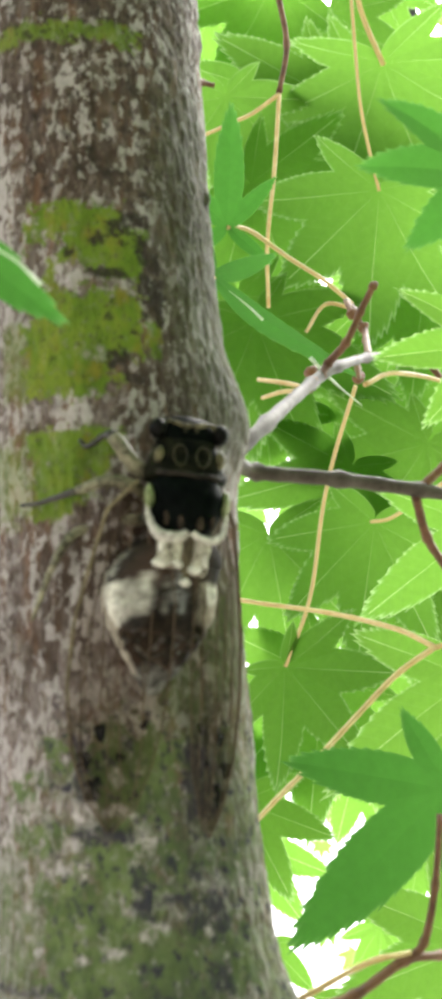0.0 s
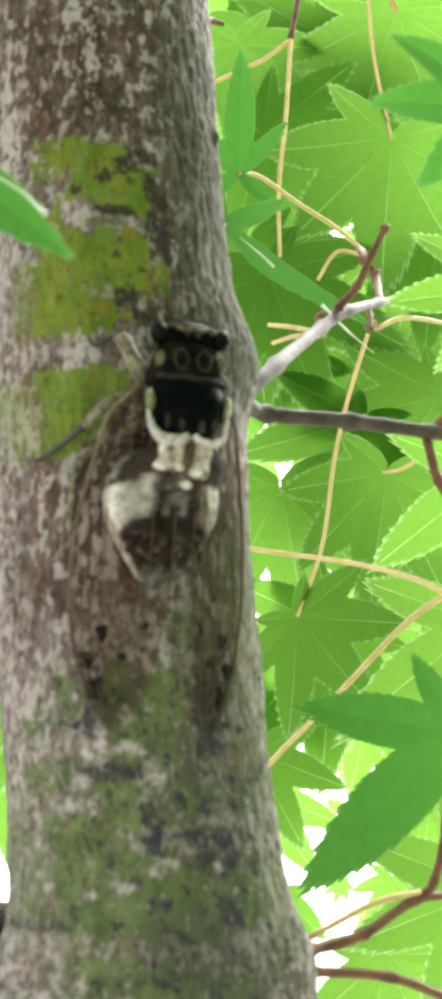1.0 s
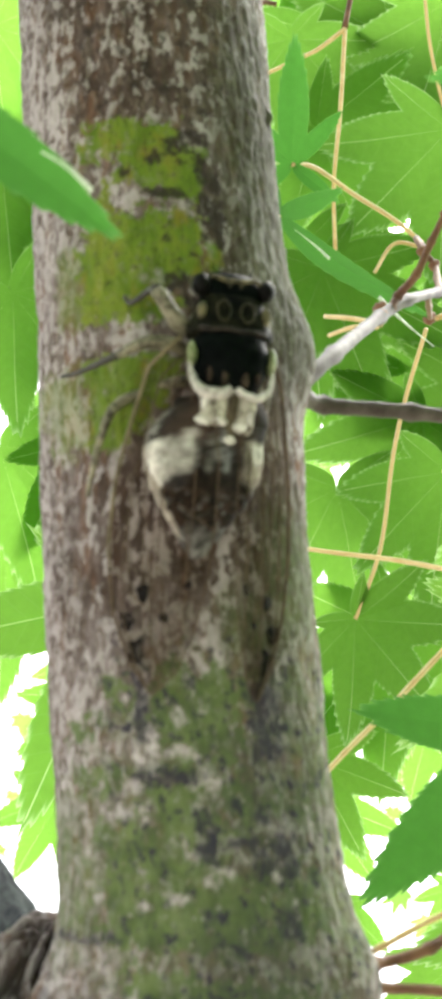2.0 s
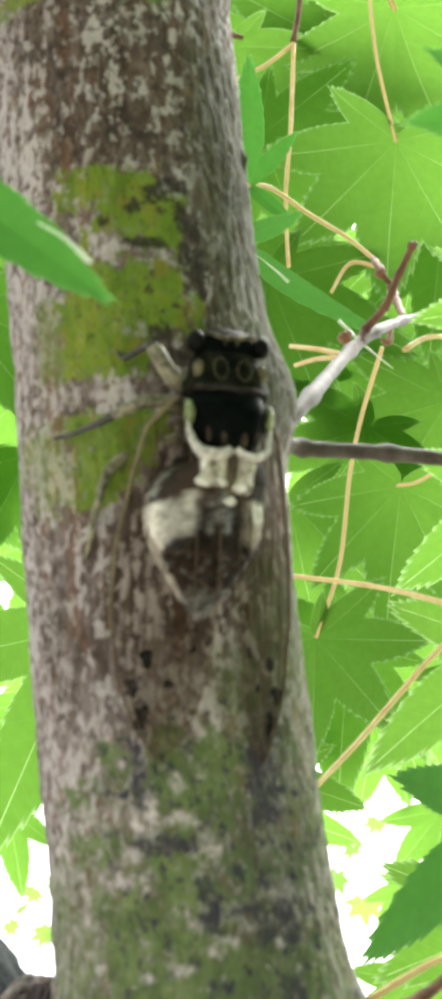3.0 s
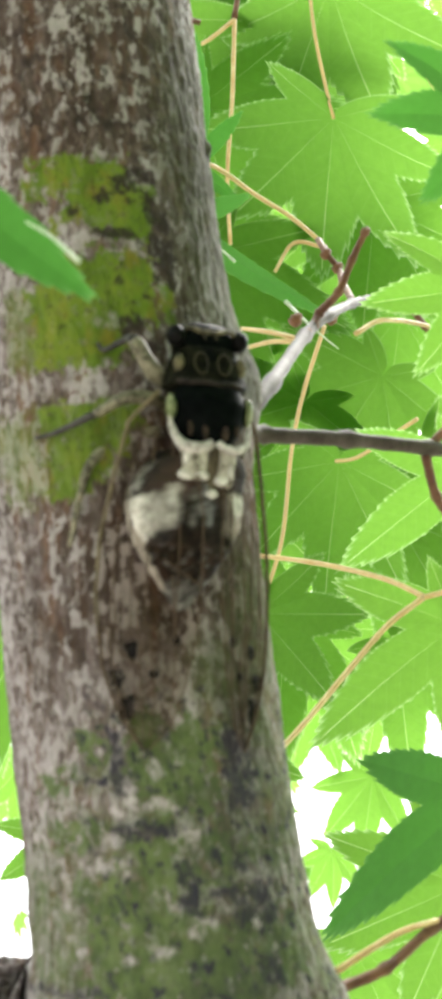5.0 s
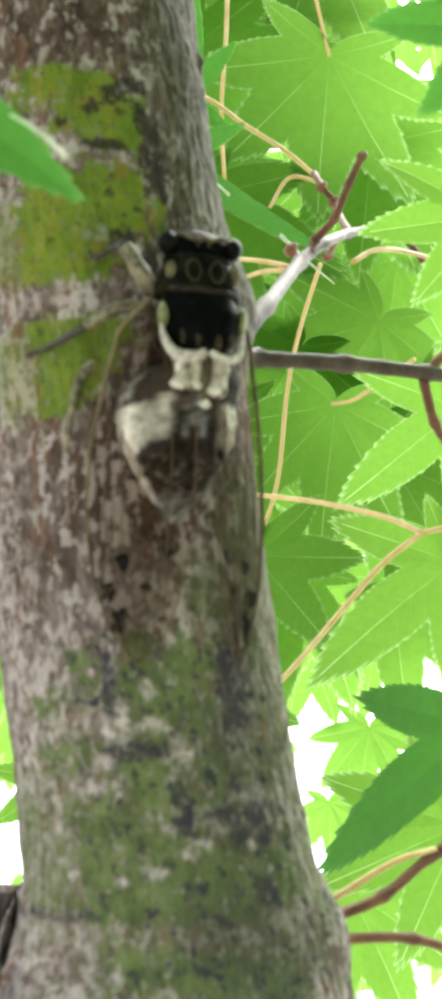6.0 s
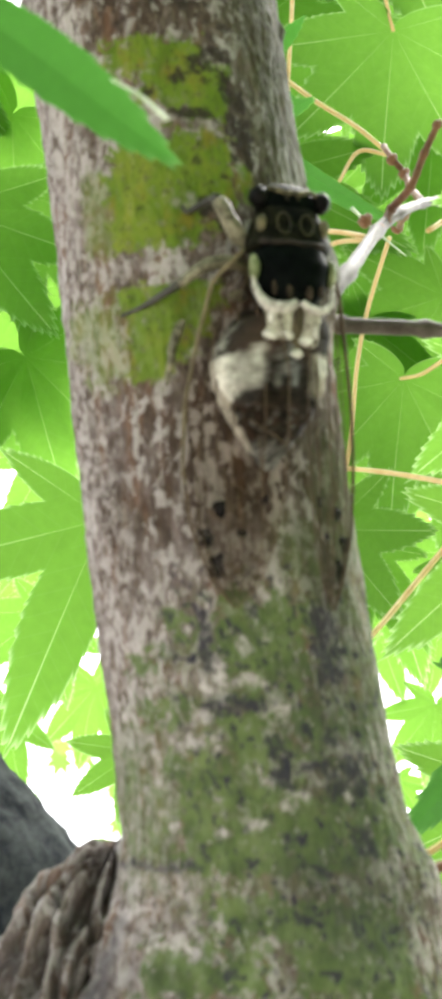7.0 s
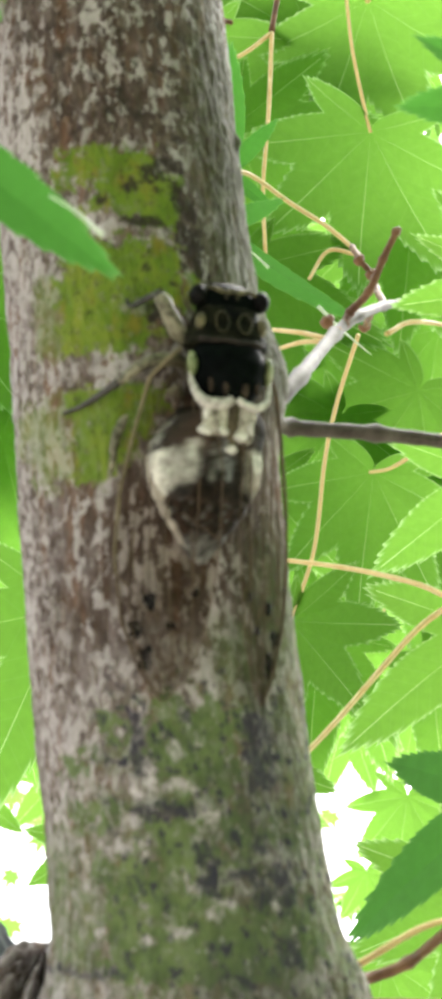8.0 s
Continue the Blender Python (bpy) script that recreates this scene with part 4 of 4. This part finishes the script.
def shading_sprays():
    """Unseen sprays added beside the stem and over the viewer to shade the bark."""
    out = []
    for k in range(SHADE_SIDE):
        p = Vector((rng.uniform(0.10, 0.30), rng.uniform(-0.28, 0.03), rng.uniform(-0.10, 0.30)))
        out.append((p, rng.uniform(0.034, 0.045), (rng.uniform(-120, -60), rng.uniform(-30, 30), 90 + rng.uniform(-50, 50))))
    for k in range(SHADE_OVER):
        p = EYE + Vector((rng.uniform(-0.22, 0.22), rng.uniform(-0.12, 0.11), rng.uniform(0.18, 0.32)))
        out.append((p, rng.uniform(0.034, 0.045), (rng.uniform(-25, 25), rng.uniform(-25, 25), rng.uniform(0, 360))))
    return out


far_foliage("foliage", crown_shade(), "unseen maple leaves all around and overhead, added to block the sky")
far_foliage("foliage", shading_sprays(), "unseen leaf sprays added beside and above the trunk to shade it")


# ---- the cicada ----
MM = 0.001
FORE = 1.02  # the fore part's length
FORE_WIDTH = 0.88


def loft(bm, sections, sides=28, power=2.3, mat=0):
    """A closed body through sections (y, half width, top, bottom, x) in millimetres."""
    rings = []
    for y, w, top, bot, x0 in sections:
        ring = []
        for k in range(sides):
            a = 2 * math.pi * k / sides
            c, s = math.cos(a), math.sin(a)
            ring.append(bm.verts.new(Vector((x0 + w * math.copysign(abs(c) ** (2 / power), c), y, (top + bot) / 2 + (top - bot) / 2 * math.copysign(abs(s) ** (2 / power), s))) * MM))
        rings.append(ring)
    for a, b in zip(rings, rings[1:]):
        for j in range(sides):
            bm.faces.new((a[j], b[j], b[(j + 1) % sides], a[(j + 1) % sides])).material_index = mat
    bm.faces.new(rings[0])
    bm.faces.new(rings[-1][::-1])
    bmesh.ops.recalc_face_normals(bm, faces=bm.faces)
    return bm


def smooth_sections(keys, steps):
    k = np.array(keys, float)
    t = np.linspace(0, len(k) - 1, steps)
    out = np.stack([np.interp(t, np.arange(len(k)), k[:, c]) for c in range(k.shape[1])], 1)
    for _ in range(2):
        out[1:-1] = (out[:-2] + 2 * out[1:-1] + out[2:]) / 4
    return out.tolist()


def ball(bm, centre, size):
    m = Matrix.Translation(Vector(centre) * MM) @ Matrix.Diagonal((*(Vector(size) * MM), 1))
    bmesh.ops.create_uvsphere(bm, u_segments=20, v_segments=12, radius=1, matrix=m)
    return bm


def mm_line(points, steps=6):
    return [p * MM for p in spline(points, steps)]


def build_cicada():
    c = new("cicada")
    tagged(c, "black cicada with white markings and clear wings clinging to bark", "insect")
    part("head", loft(bmesh.new(), smooth_sections([(11.2, 4.6, -1.8, -7.0, 0), (12.6, 4.7, -1.9, -6.8, 0), (13.7, 4.4, -2.3, -6.4, 0), (14.5, 3.7, -3.0, -5.9, 0), (14.9, 2.6, -3.6, -5.2, 0)], 14)), shell_black, c, "black head")
    for sgn in (-1, 1):
        part("eye", ball(bmesh.new(), (sgn * 4.8, 12.7, -3.0), (1.35, 1.4, 1.5)), eye_brown, c, "bulging dark brown eye")
    for x, y in ((0, 13.5), (-0.8, 12.6), (0.8, 12.6)):
        part("ocellus", ball(bmesh.new(), (x, y, -1.95 - 0.1 * abs(y - 12.6)), (0.3, 0.3, 0.25)), shell_ochre, c)
    line = mm_line([(-5.0, 12.2, -2.6), (-3.2, 13.7, -2.4), (-1.1, 13.3, -2.05), (1.1, 13.3, -2.05), (3.2, 13.7, -2.4), (5.0, 12.2, -2.6)])
    part("head_band", tube(bmesh.new(), line, 0.30 * MM, 8), lobe_tan, c, "pale band across the brow")
    for sgn in (-1, 1):
        part("antenna", tube(bmesh.new(), mm_line([(sgn * 2.6, 14.6, -3.8), (sgn * 2.9, 15.3, -3.7), (sgn * 3.1, 16.0, -3.6)]), 0.09 * MM, 6), shell_black, c)
    part("pronotum", loft(bmesh.new(), smooth_sections([(6.3, 6.1, -0.7, -7.6, 0), (7.2, 6.4, -0.7, -7.6, 0), (8.2, 5.8, -0.9, -7.5, 0), (9.8, 5.3, -1.2, -7.4, 0), (11.4, 4.5, -1.7, -7.0, 0)], 18)), shield_shell, c, "black and ochre shield behind the head")
    for sgn in (-1, 1):
        ring = [Vector((sgn * 1.75 + 1.05 * math.cos(a), 9.0 + 1.35 * math.sin(a), -0.98 - 0.16 * (9.0 + 1.35 * math.sin(a) - 8.6))) * MM for a in (2 * math.pi * k / 20 for k in range(21))]
        part("shield_ring", tube(bmesh.new(), ring, 0.13 * MM, 6), shell_ochre, c, "ochre ring on the shield")
        part("shield_lobe", ball(bmesh.new(), (sgn * 4.7, 9.0, -2.2), (0.8, 1.2, 0.75)), lobe_tan, c, "tan lobe at the edge of the shield")
        part("shoulder", ball(bmesh.new(), (sgn * 5.8, 3.4, -2.3), (0.7, 1.7, 1.3)), shell_green, c, "green shoulder patch")
    part("shield_collar", tube(bmesh.new(), mm_line([(-5.6, 6.9, -3.0), (-3.6, 6.5, -1.1), (0, 6.3, -0.55), (3.6, 6.5, -1.1), (5.6, 6.9, -3.0)]), 0.42 * MM, 8), shell_brown, c)
    part("mesonotum", loft(bmesh.new(), smooth_sections([(-1.7, 2.4, -1.1, -7.6, 0), (-0.7, 4.1, -0.4, -7.8, 0), (1.4, 5.4, 0.3, -7.9, 0), (3.6, 5.9, 0.4, -7.9, 0), (5.4, 5.5, 0.0, -7.9, 0), (6.7, 4.7, -0.7, -7.6, 0)], 24)), shell_black, c, "glossy black dome of the back")
    for x, y, w in ((-1.5, 0.0, 0.5), (1.5, 0.0, 0.5), (-3.4, 0.6, 0.4), (3.4, 0.6, 0.4)):
        part("back_mark", ball(bmesh.new(), (x, y, 0.02 - 0.055 * x * x), (w, 1.0, 0.16)), back_brown, c, "dull brown mark at the hind edge of the back")
    for sgn in (-1, 1):
        line = mm_line([(sgn * 5.0, 4.8, -2.6), (sgn * 5.3, 2.8, -2.3), (sgn * 5.2, 1.0, -1.9), (sgn * 4.7, -0.6, -1.3), (sgn * 3.7, -1.7, -0.7), (sgn * 2.3, -2.0, -0.35), (sgn * 1.0, -1.7, -0.2), (sgn * 0.3, -1.2, -0.1)], 8)
        n = len(line)
        thick = 0.62 if sgn < 0 else 0.55
        part("pale_rim", tube(bmesh.new(), line, [MM * ((0.30 if sgn < 0 else 0.20) + (thick - 0.25) * min(1, max(0, (k / (n - 1) - 0.22) / 0.3)) * (1 - 0.35 * max(0, k / (n - 1) - 0.85) / 0.15)) for k in range(n)], 12), bloom_white, c, "white waxy rim of the back")
    # the raised cross behind the back: two pale posts that flare at the foot, a brown hollow between
    part("cross_arm", loft(bmesh.new(), smooth_sections([(-6.1, 1.3, -1.0, -2.8, -3.0), (-5.4, 2.3, -0.55, -2.8, -2.5), (-4.6, 1.7, -0.4, -2.8, -2.3), (-3.2, 1.7, -0.35, -2.8, -2.2), (-1.4, 2.0, -0.40, -2.8, -2.0)], 16), 40, 3.2), bloom_cream, c, "cream waxy post of the raised cross")
    part("cross_arm", loft(bmesh.new(), smooth_sections([(-6.6, 0.9, -1.0, -2.8, 1.3), (-5.7, 1.6, -0.55, -2.8, 1.3), (-4.6, 1.2, -0.4, -2.8, 1.8), (-3.2, 1.2, -0.35, -2.8, 1.9), (-1.4, 1.5, -0.40, -2.8, 1.7)], 16), 40, 3.2), bloom_cream, c, "cream waxy post of the raised cross")
    for x, y, w, h in ((-3.7, -5.5, 1.0, 0.5), (-1.6, -5.3, 1.1, 0.5), (1.0, -5.9, 1.0, 0.6), (2.2, -4.4, 0.5, 1.3), (-3.4, -3.2, 0.5, 0.9), (-0.2, -7.6, 0.8, 0.5)):
        part("wax_tuft", ball(bmesh.new(), (x, y, -0.75), (w, h, 0.45)), bloom_white, c, "white waxy tuft at the foot of the cross")
    part("cross_middle", loft(bmesh.new(), smooth_sections([(-7.2, 1.5, -1.0, -2.6, -0.6), (-5.6, 1.1, -0.75, -2.6, -0.2), (-3.6, 1.0, -0.45, -2.6, 0.0), (-1.4, 1.2, -0.40, -2.6, 0.0)], 12)), cross_brown, c)
    # belly rings, each overlapping the next, swung a little to one side; wax on flanks, rim and tip
    bands = ((-2.6, 6.0, -1.2), (-5.0, 7.0, -1.0), (-7.6, 7.5, -1.0), (-10.0, 7.4, -1.2), (-12.2, 6.8, -1.6), (-14.2, 5.9, -2.2), (-16.0, 4.7, -2.8), (-17.8, 3.3, -3.6), (-19.8, 1.9, -4.6), (-21.6, 0.6, -5.4))
    swing = lambda y: -2.4 * min(1, max(0, (-y - 1.0) / 6)) - (0.0005 * (y + 5) ** 2 if y < -5 else 0.0)
    for k, ((y0, w0, t0), (y1, w1, t1)) in enumerate(zip(bands, bands[1:])):
        b0, b1 = -8.4 + 0.02 * k * k, -8.4 + 0.02 * (k + 1) ** 2
        sec = [(y0 + 0.7, w0 * 0.93, t0 - 0.25, b0 + 0.3, swing(y0))]
        for q in range(9):
            f = q / 8
            puff = 0.14 * math.sin(math.pi * f)
            y = y0 + (y1 - y0) * f
            sec.append((y, w0 + (w1 - w0) * f + puff, t0 + (t1 - t0) * f + puff, b0 + (b1 - b0) * f, swing(y)))
        sec.append((y1 - 0.1, w1 * 0.9, t1 - 0.3, b1 + 0.3, swing(y1)))
        ring = part("belly_ring", loft(bmesh.new(), sec, 72), belly, c, "dark belly ring with white waxy flanks" if k in (2, 3) else "")
        wax, grey, brown = [], [], []
        for v in ring.data.vertices:
            p = v.co / MM
            half = np.interp(-p.y, [-b[0] for b in bands], [b[1] for b in bands])
            across = (p.x - swing(p.y)) / max(half, 0.5) + 0.05 * noise.noise(p * 0.8) + 0.03 * noise.noise(p * 2.4)
            side, left = abs(across), across < 0
            step = lambda e0, e1, x: min(max((x - e0) / (e1 - e0), 0), 1)
            fleck = 0.5 + 0.5 * noise.noise(p * 1.1) + 0.3 * noise.noise(p * 3.1)
            y = p.y + 0.5 * noise.noise(p * 0.7 + Vector((3, 1, 0)))
            # the big pale flank patch, slanting up towards the middle, whitest along the rim
            wobble = 0.5 * noise.noise(p * 0.5 + Vector((1, 5, 2))) + 0.4 * noise.noise(p * 1.5)
            top = -8.5 + 2.4 * (1 - side) + wobble if left else -7.0
            foot = -13.6 + 3.2 * (1 - side) + wobble if left else -12.8 + 1.0 * (1 - side)
            inner = 0.18 + 0.06 * wobble if left else 0.54
            flank = step(inner, inner + 0.10, side) * step(top + 0.4, top - 0.4, y) * step(foot - 0.3, foot + 0.9, y)
            flank *= (0.58 + 0.42 * step(0.70, 0.84, side)) * (0.62 + 0.5 * step(0.2, 0.75, fleck))
            low = step(-13.0, -14.0, y)
            rim = left * step(0.82 + 0.06 * low, 0.90 + 0.04 * low, side) * step(-3.4, -4.6, y) * step(-19.6, -18.8, y)
            rim *= 1.0 if y < -8.2 else step(0.88, 0.94, side)
            rim *= (0.95 - 0.35 * low * step(0.55, 0.35, fleck)) if y < -8.2 else 0.5 * step(0.35, 0.6, fleck)
            wax.append(min(1, max(flank, rim)))
            middle = 0.8 * step(-0.12, 0.0, across) * step(0.42, 0.30, across) * step(-5.8, -6.8, y) * step(-12.4, -10.8, y) * step(0.32, 0.62, fleck)
            tail = step(-17.8, -19.0, y) * (0.35 + 0.6 * step(0.35, 0.7, fleck))
            mottle = 0.55 * step(0.60, 0.85, fleck) * step(-13.4, -14.4, y)
            grey.append(min(1, max(tail, middle, mottle)))
            brown.append(step(-9.0, -7.5, y) * step(0.9, 0.5, side) * (0.5 + 0.5 * fleck) + 0.7 * step(0.45, 0.7, 0.5 + 0.6 * noise.noise(p * 0.9 + Vector((7, 2, 1)))) * step(-13.2, -14.0, y) * step(-19, -18, y))
        for key, vals in (("wax", wax), ("grey", grey), ("brown", [min(v, 1.0) for v in brown])):
            ring.data.attributes.new(key, "FLOAT", "POINT").data.foreach_set("value", vals)
    # legs of both sides: thick thigh, thin shin, hooked foot
    legs = []
    for sgn in (-1, 1):
        for kind, path, rad in (("foreleg", [(4.0, 7.2, -6.0), (6.4, 8.4, -5.0), (9.0, 11.8, -4.6), (9.8, 12.8, -6.4), (11.6, 12.2, -10.0), (12.4, 13.4, -11.0)], (0.8, 1.05, 0.85, 0.42, 0.3, 0.2)),
                                ("middle_leg", [(4.4, 4.6, -6.6), (6.8, 5.2, -5.4), (10.0, 5.0, -5.4), (13.4, 3.2, -7.4), (17.2, 1.6, -11.8), (19.4, 1.2, -14.2)], (0.7, 0.8, 0.75, 0.5, 0.32, 0.2)),
                                ("hind_leg", [(4.6, 1.6, -7.4), (9.0, 0.4, -10.5), (13.0, -2.4, -9.4), (14.6, -7.0, -9.4), (15.2, -12.0, -10.6), (15.4, -14.0, -11.6)], (0.65, 0.7, 0.6, 0.42, 0.32, 0.22))):
            hip = Vector(path[0]) * MM
            hip.x *= sgn
            tuck = 0.3 if sgn > 0 else 1.0  # the far legs grip round the stem
            pts = [Vector((sgn * (path[0][0] + (x - path[0][0]) * tuck), y, z - (1 - tuck) * (x - path[0][0]) * 1.2)) * MM - hip for x, y, z in path]
            line = spline(pts, 6)
            r = np.interp(np.linspace(0, len(rad) - 1, len(line)), range(len(rad)), rad)
            r = r * 1.15
            cut = {"foreleg": 14, "middle_leg": 19, "hind_leg": 20}[kind]
            leg = part(kind, tube(bmesh.new(), line[:cut], [v * MM for v in r[:cut]], 10), leg_pale, c, "pale banded thigh")
            leg.location = hip
            part("shin", tube(bmesh.new(), line[cut - 1:], [v * MM for v in r[cut - 1:]], 8), leg_dark if kind != "hind_leg" else leg_pale, leg, "thin dark shin and foot")
            legs.append((kind, sgn, leg, hip))
    # wings folded roof-like over the belly
    front = [(6.0, 5.4), (9.2, 1.6), (10.6, -5), (12.0, -13), (12.3, -21), (11.4, -29), (9.4, -35), (7.0, -38.6)]
    rear = [(3.2, -1.2), (2.0, -4), (1.2, -10), (1.2, -18), (1.8, -25), (2.8, -31), (4.4, -35.8), (6.6, -38.5)]

    def on_wing(u, v, sgn=1):
        """A place on a wing, mirrored for the left one: u from root to tip, v from the front edge to the rear one."""
        k = np.linspace(0, 1, len(front))
        fx, fy = (np.interp(u, k, [p[q] for p in front]) for q in (0, 1))
        rx, ry = (np.interp(u, k, [p[q] for p in rear]) for q in (0, 1))
        x, y = fx + (rx - fx) * v, fy + (ry - fy) * v
        x *= 1.1 if sgn < 0 else 0.76
        z = 0.6 - (0.40 if sgn < 0 else 0.68) * x - 0.015 * max(0, -y) - 0.5 * math.sin(math.pi * v) + 0.12 * math.sin(u * 25) * v
        return Vector((x, y, z)) * MM
    for sgn in (-1, 1):
        bm = bmesh.new()
        nu, nv = 40, 14
        g = [[bm.verts.new(Vector((sgn, 1, 1)) * on_wing(i / nu, j / nv, sgn)) for j in range(nv + 1)] for i in range(nu + 1)]
        for i in range(nu):
            for j in range(nv):
                bm.faces.new((g[i][j], g[i + 1][j], g[i + 1][j + 1], g[i][j + 1]))
        wing = part("wing", bm, wing_skin, c, "clear brown-veined wing")
        flip = Vector((sgn, 1, 1))

        def vein(a, b, r0, r1, mat, bend=0.0, name="vein"):
            line = [flip * on_wing(a[0] + (b[0] - a[0]) * t, a[1] + (b[1] - a[1]) * t + bend * math.sin(math.pi * t), sgn) for t in np.linspace(0, 1, 22)]
            part(name, tube(bmesh.new(), line, [MM * (r0 + (r1 - r0) * k / 21) for k in range(22)], 6), mat, wing)
        vein((0, 0), (0.62, 0), 0.30, 0.22, vein_pale if sgn < 0 else vein_brown, 0, "front_vein")
        vein((0.62, 0), (1.0, 0.02), 0.24, 0.12, vein_brown)
        vein((0, 0.98), (1.0, 0.99), 0.09, 0.08, vein_brown)
        for a, b, bend in (((0.03, 0.25), (0.62, 0.2), -0.06), ((0.03, 0.35), (0.66, 0.5), 0.03), ((0.05, 0.6), (0.55, 0.78), 0.05), ((0.5, 0.17), (0.97, 0.15), -0.04), ((0.55, 0.42), (0.96, 0.42), 0.05), ((0.6, 0.55), (0.93, 0.68), 0.03), ((0.45, 0.72), (0.88, 0.9), 0.02), ((0.30, 0.22), (0.62, 0.36), 0.03)):
            vein(a, b, 0.11, 0.08, vein_brown, bend)
        for u, v0, v1 in ((0.62, 0.03, 0.22), (0.66, 0.2, 0.48), (0.58, 0.5, 0.78), (0.78, 0.14, 0.42), (0.8, 0.42, 0.62), (0.88, 0.66, 0.95), (0.42, 0.62, 0.98)):
            vein((u, v0), (u + 0.03, v1), 0.10, 0.08, vein_brown)
        for u, v, r in ((0.655, 0.36, 1.0), (0.735, 0.16, 1.2), (0.82, 0.18, 1.2), (0.70, 0.62, 0.6), (0.60, 0.82, 0.6)):
            bm = ball(bmesh.new(), (0, 0, 0), (r * 0.8, r * 1.05, 0.10))
            for w in bm.verts:
                w.co.xy *= 1 + 0.9 * noise.noise(w.co / MM * 1.1 + Vector((u * 40, v * 30, sgn)))
            bmesh.ops.transform(bm, matrix=Matrix.Translation(flip * on_wing(u, v, sgn)) @ Matrix.Rotation(sgn * 0.55, 4, "Y"), verts=bm.verts)
            part("wing_spot", bm, smoky, wing, "smoky dark spot on a cross vein")
    for o in c.children:
        if o.name.split(".")[0] not in ("wing", "eye"):
            for v in o.data.vertices:
                p = v.co / MM
                v.co += (0.16 * noise.noise_vector(p * 0.6) + 0.10 * noise.noise_vector(p * 2.1)) * MM
        if o.name.split(".")[0] in ("head", "eye", "ocellus", "head_band", "antenna", "pronotum", "shield_ring", "shield_lobe", "shoulder", "shield_collar", "mesonotum", "back_mark"):
            for v in o.data.vertices:
                v.co.x *= FORE_WIDTH
                v.co.y *= FORE
    return c, legs


cicada, cicada_legs = build_cicada()


def on_stem(x, y, z, turn):
    """The cicada's pose with the hind edge of its back at a place beside the stem, facing up it."""
    out = Vector((math.sin(radians(turn)), -math.cos(radians(turn)), 0.0))
    up = Vector((0.05, 0.042, 1.0))
    out = (out - up * out.dot(up) / up.length_squared).normalized()
    up = up.normalized()
    side = up.cross(out)
    m = Matrix((side, up, out)).transposed().to_4x4()
    m.translation = (x, y, z)
    return LEAN @ m @ pose(0, 0, 0, 4, 0, 4)


def motions():
    crawl = [(0, 0.0021, -0.0256, -0.0094), (0.5, 0.0017, -0.0256, -0.0081), (1, 0.0010, -0.0258, -0.0049), (1.5, 0.0001, -0.0259, -0.0025), (2, -0.0005, -0.0260, -0.0004), (3.5, 0.0011, -0.0252, -0.0005), (4, 0.0013, -0.0251, -0.0005), (4.5, 0.0014, -0.0251, -0.0007), (6, 0.0014, -0.0250, 0.0001), (6.5, 0.0017, -0.0248, 0.0006), (7, 0.0016, -0.0247, 0.0017), (7.5, 0.0012, -0.0249, 0.0023), (8, 0.0009, -0.0249, 0.0030)]
    walk(cicada, [(t, on_stem(x, y, z + 0.0014, CTURN)) for t, x, y, z in crawl])
    still, blown = BACK @ pose(0.0422, 0.0500, -0.0328, -99, -43, 176), BACK @ pose(0.0460, 0.0500, -0.0412, -64, -48, 117)
    walk(swaying, [(0, still), (2.2, still), (2.75, still.lerp(blown, 0.5)), (3.3, blown), (8, blown)])
    swing = {"middle_leg": ((0, -8), (0.5, 2), (0.8, 16), (1, 18), (1.2, -6), (1.5, -8), (2, -4), (3.5, -2), (4.5, 0), (6, 4), (7, 7), (8, 10)),
             "foreleg": ((0, 6), (0.5, 2), (1, -3), (1.4, 4), (2, 2), (4.5, 0), (6, -2), (7, -4), (8, -6)),
             "hind_leg": ((0, -8), (0.7, 4), (1.2, 10), (1.7, -2), (2.2, 0), (4.5, 0), (7, 5), (8, 9))}
    for kind, sgn, leg, hip in cicada_legs:
        walk(leg, [(t, Matrix.Translation(hip) @ pose(0, 0, 0, 0, 0, a * -sgn)) for t, a in swing[kind]])


motions()
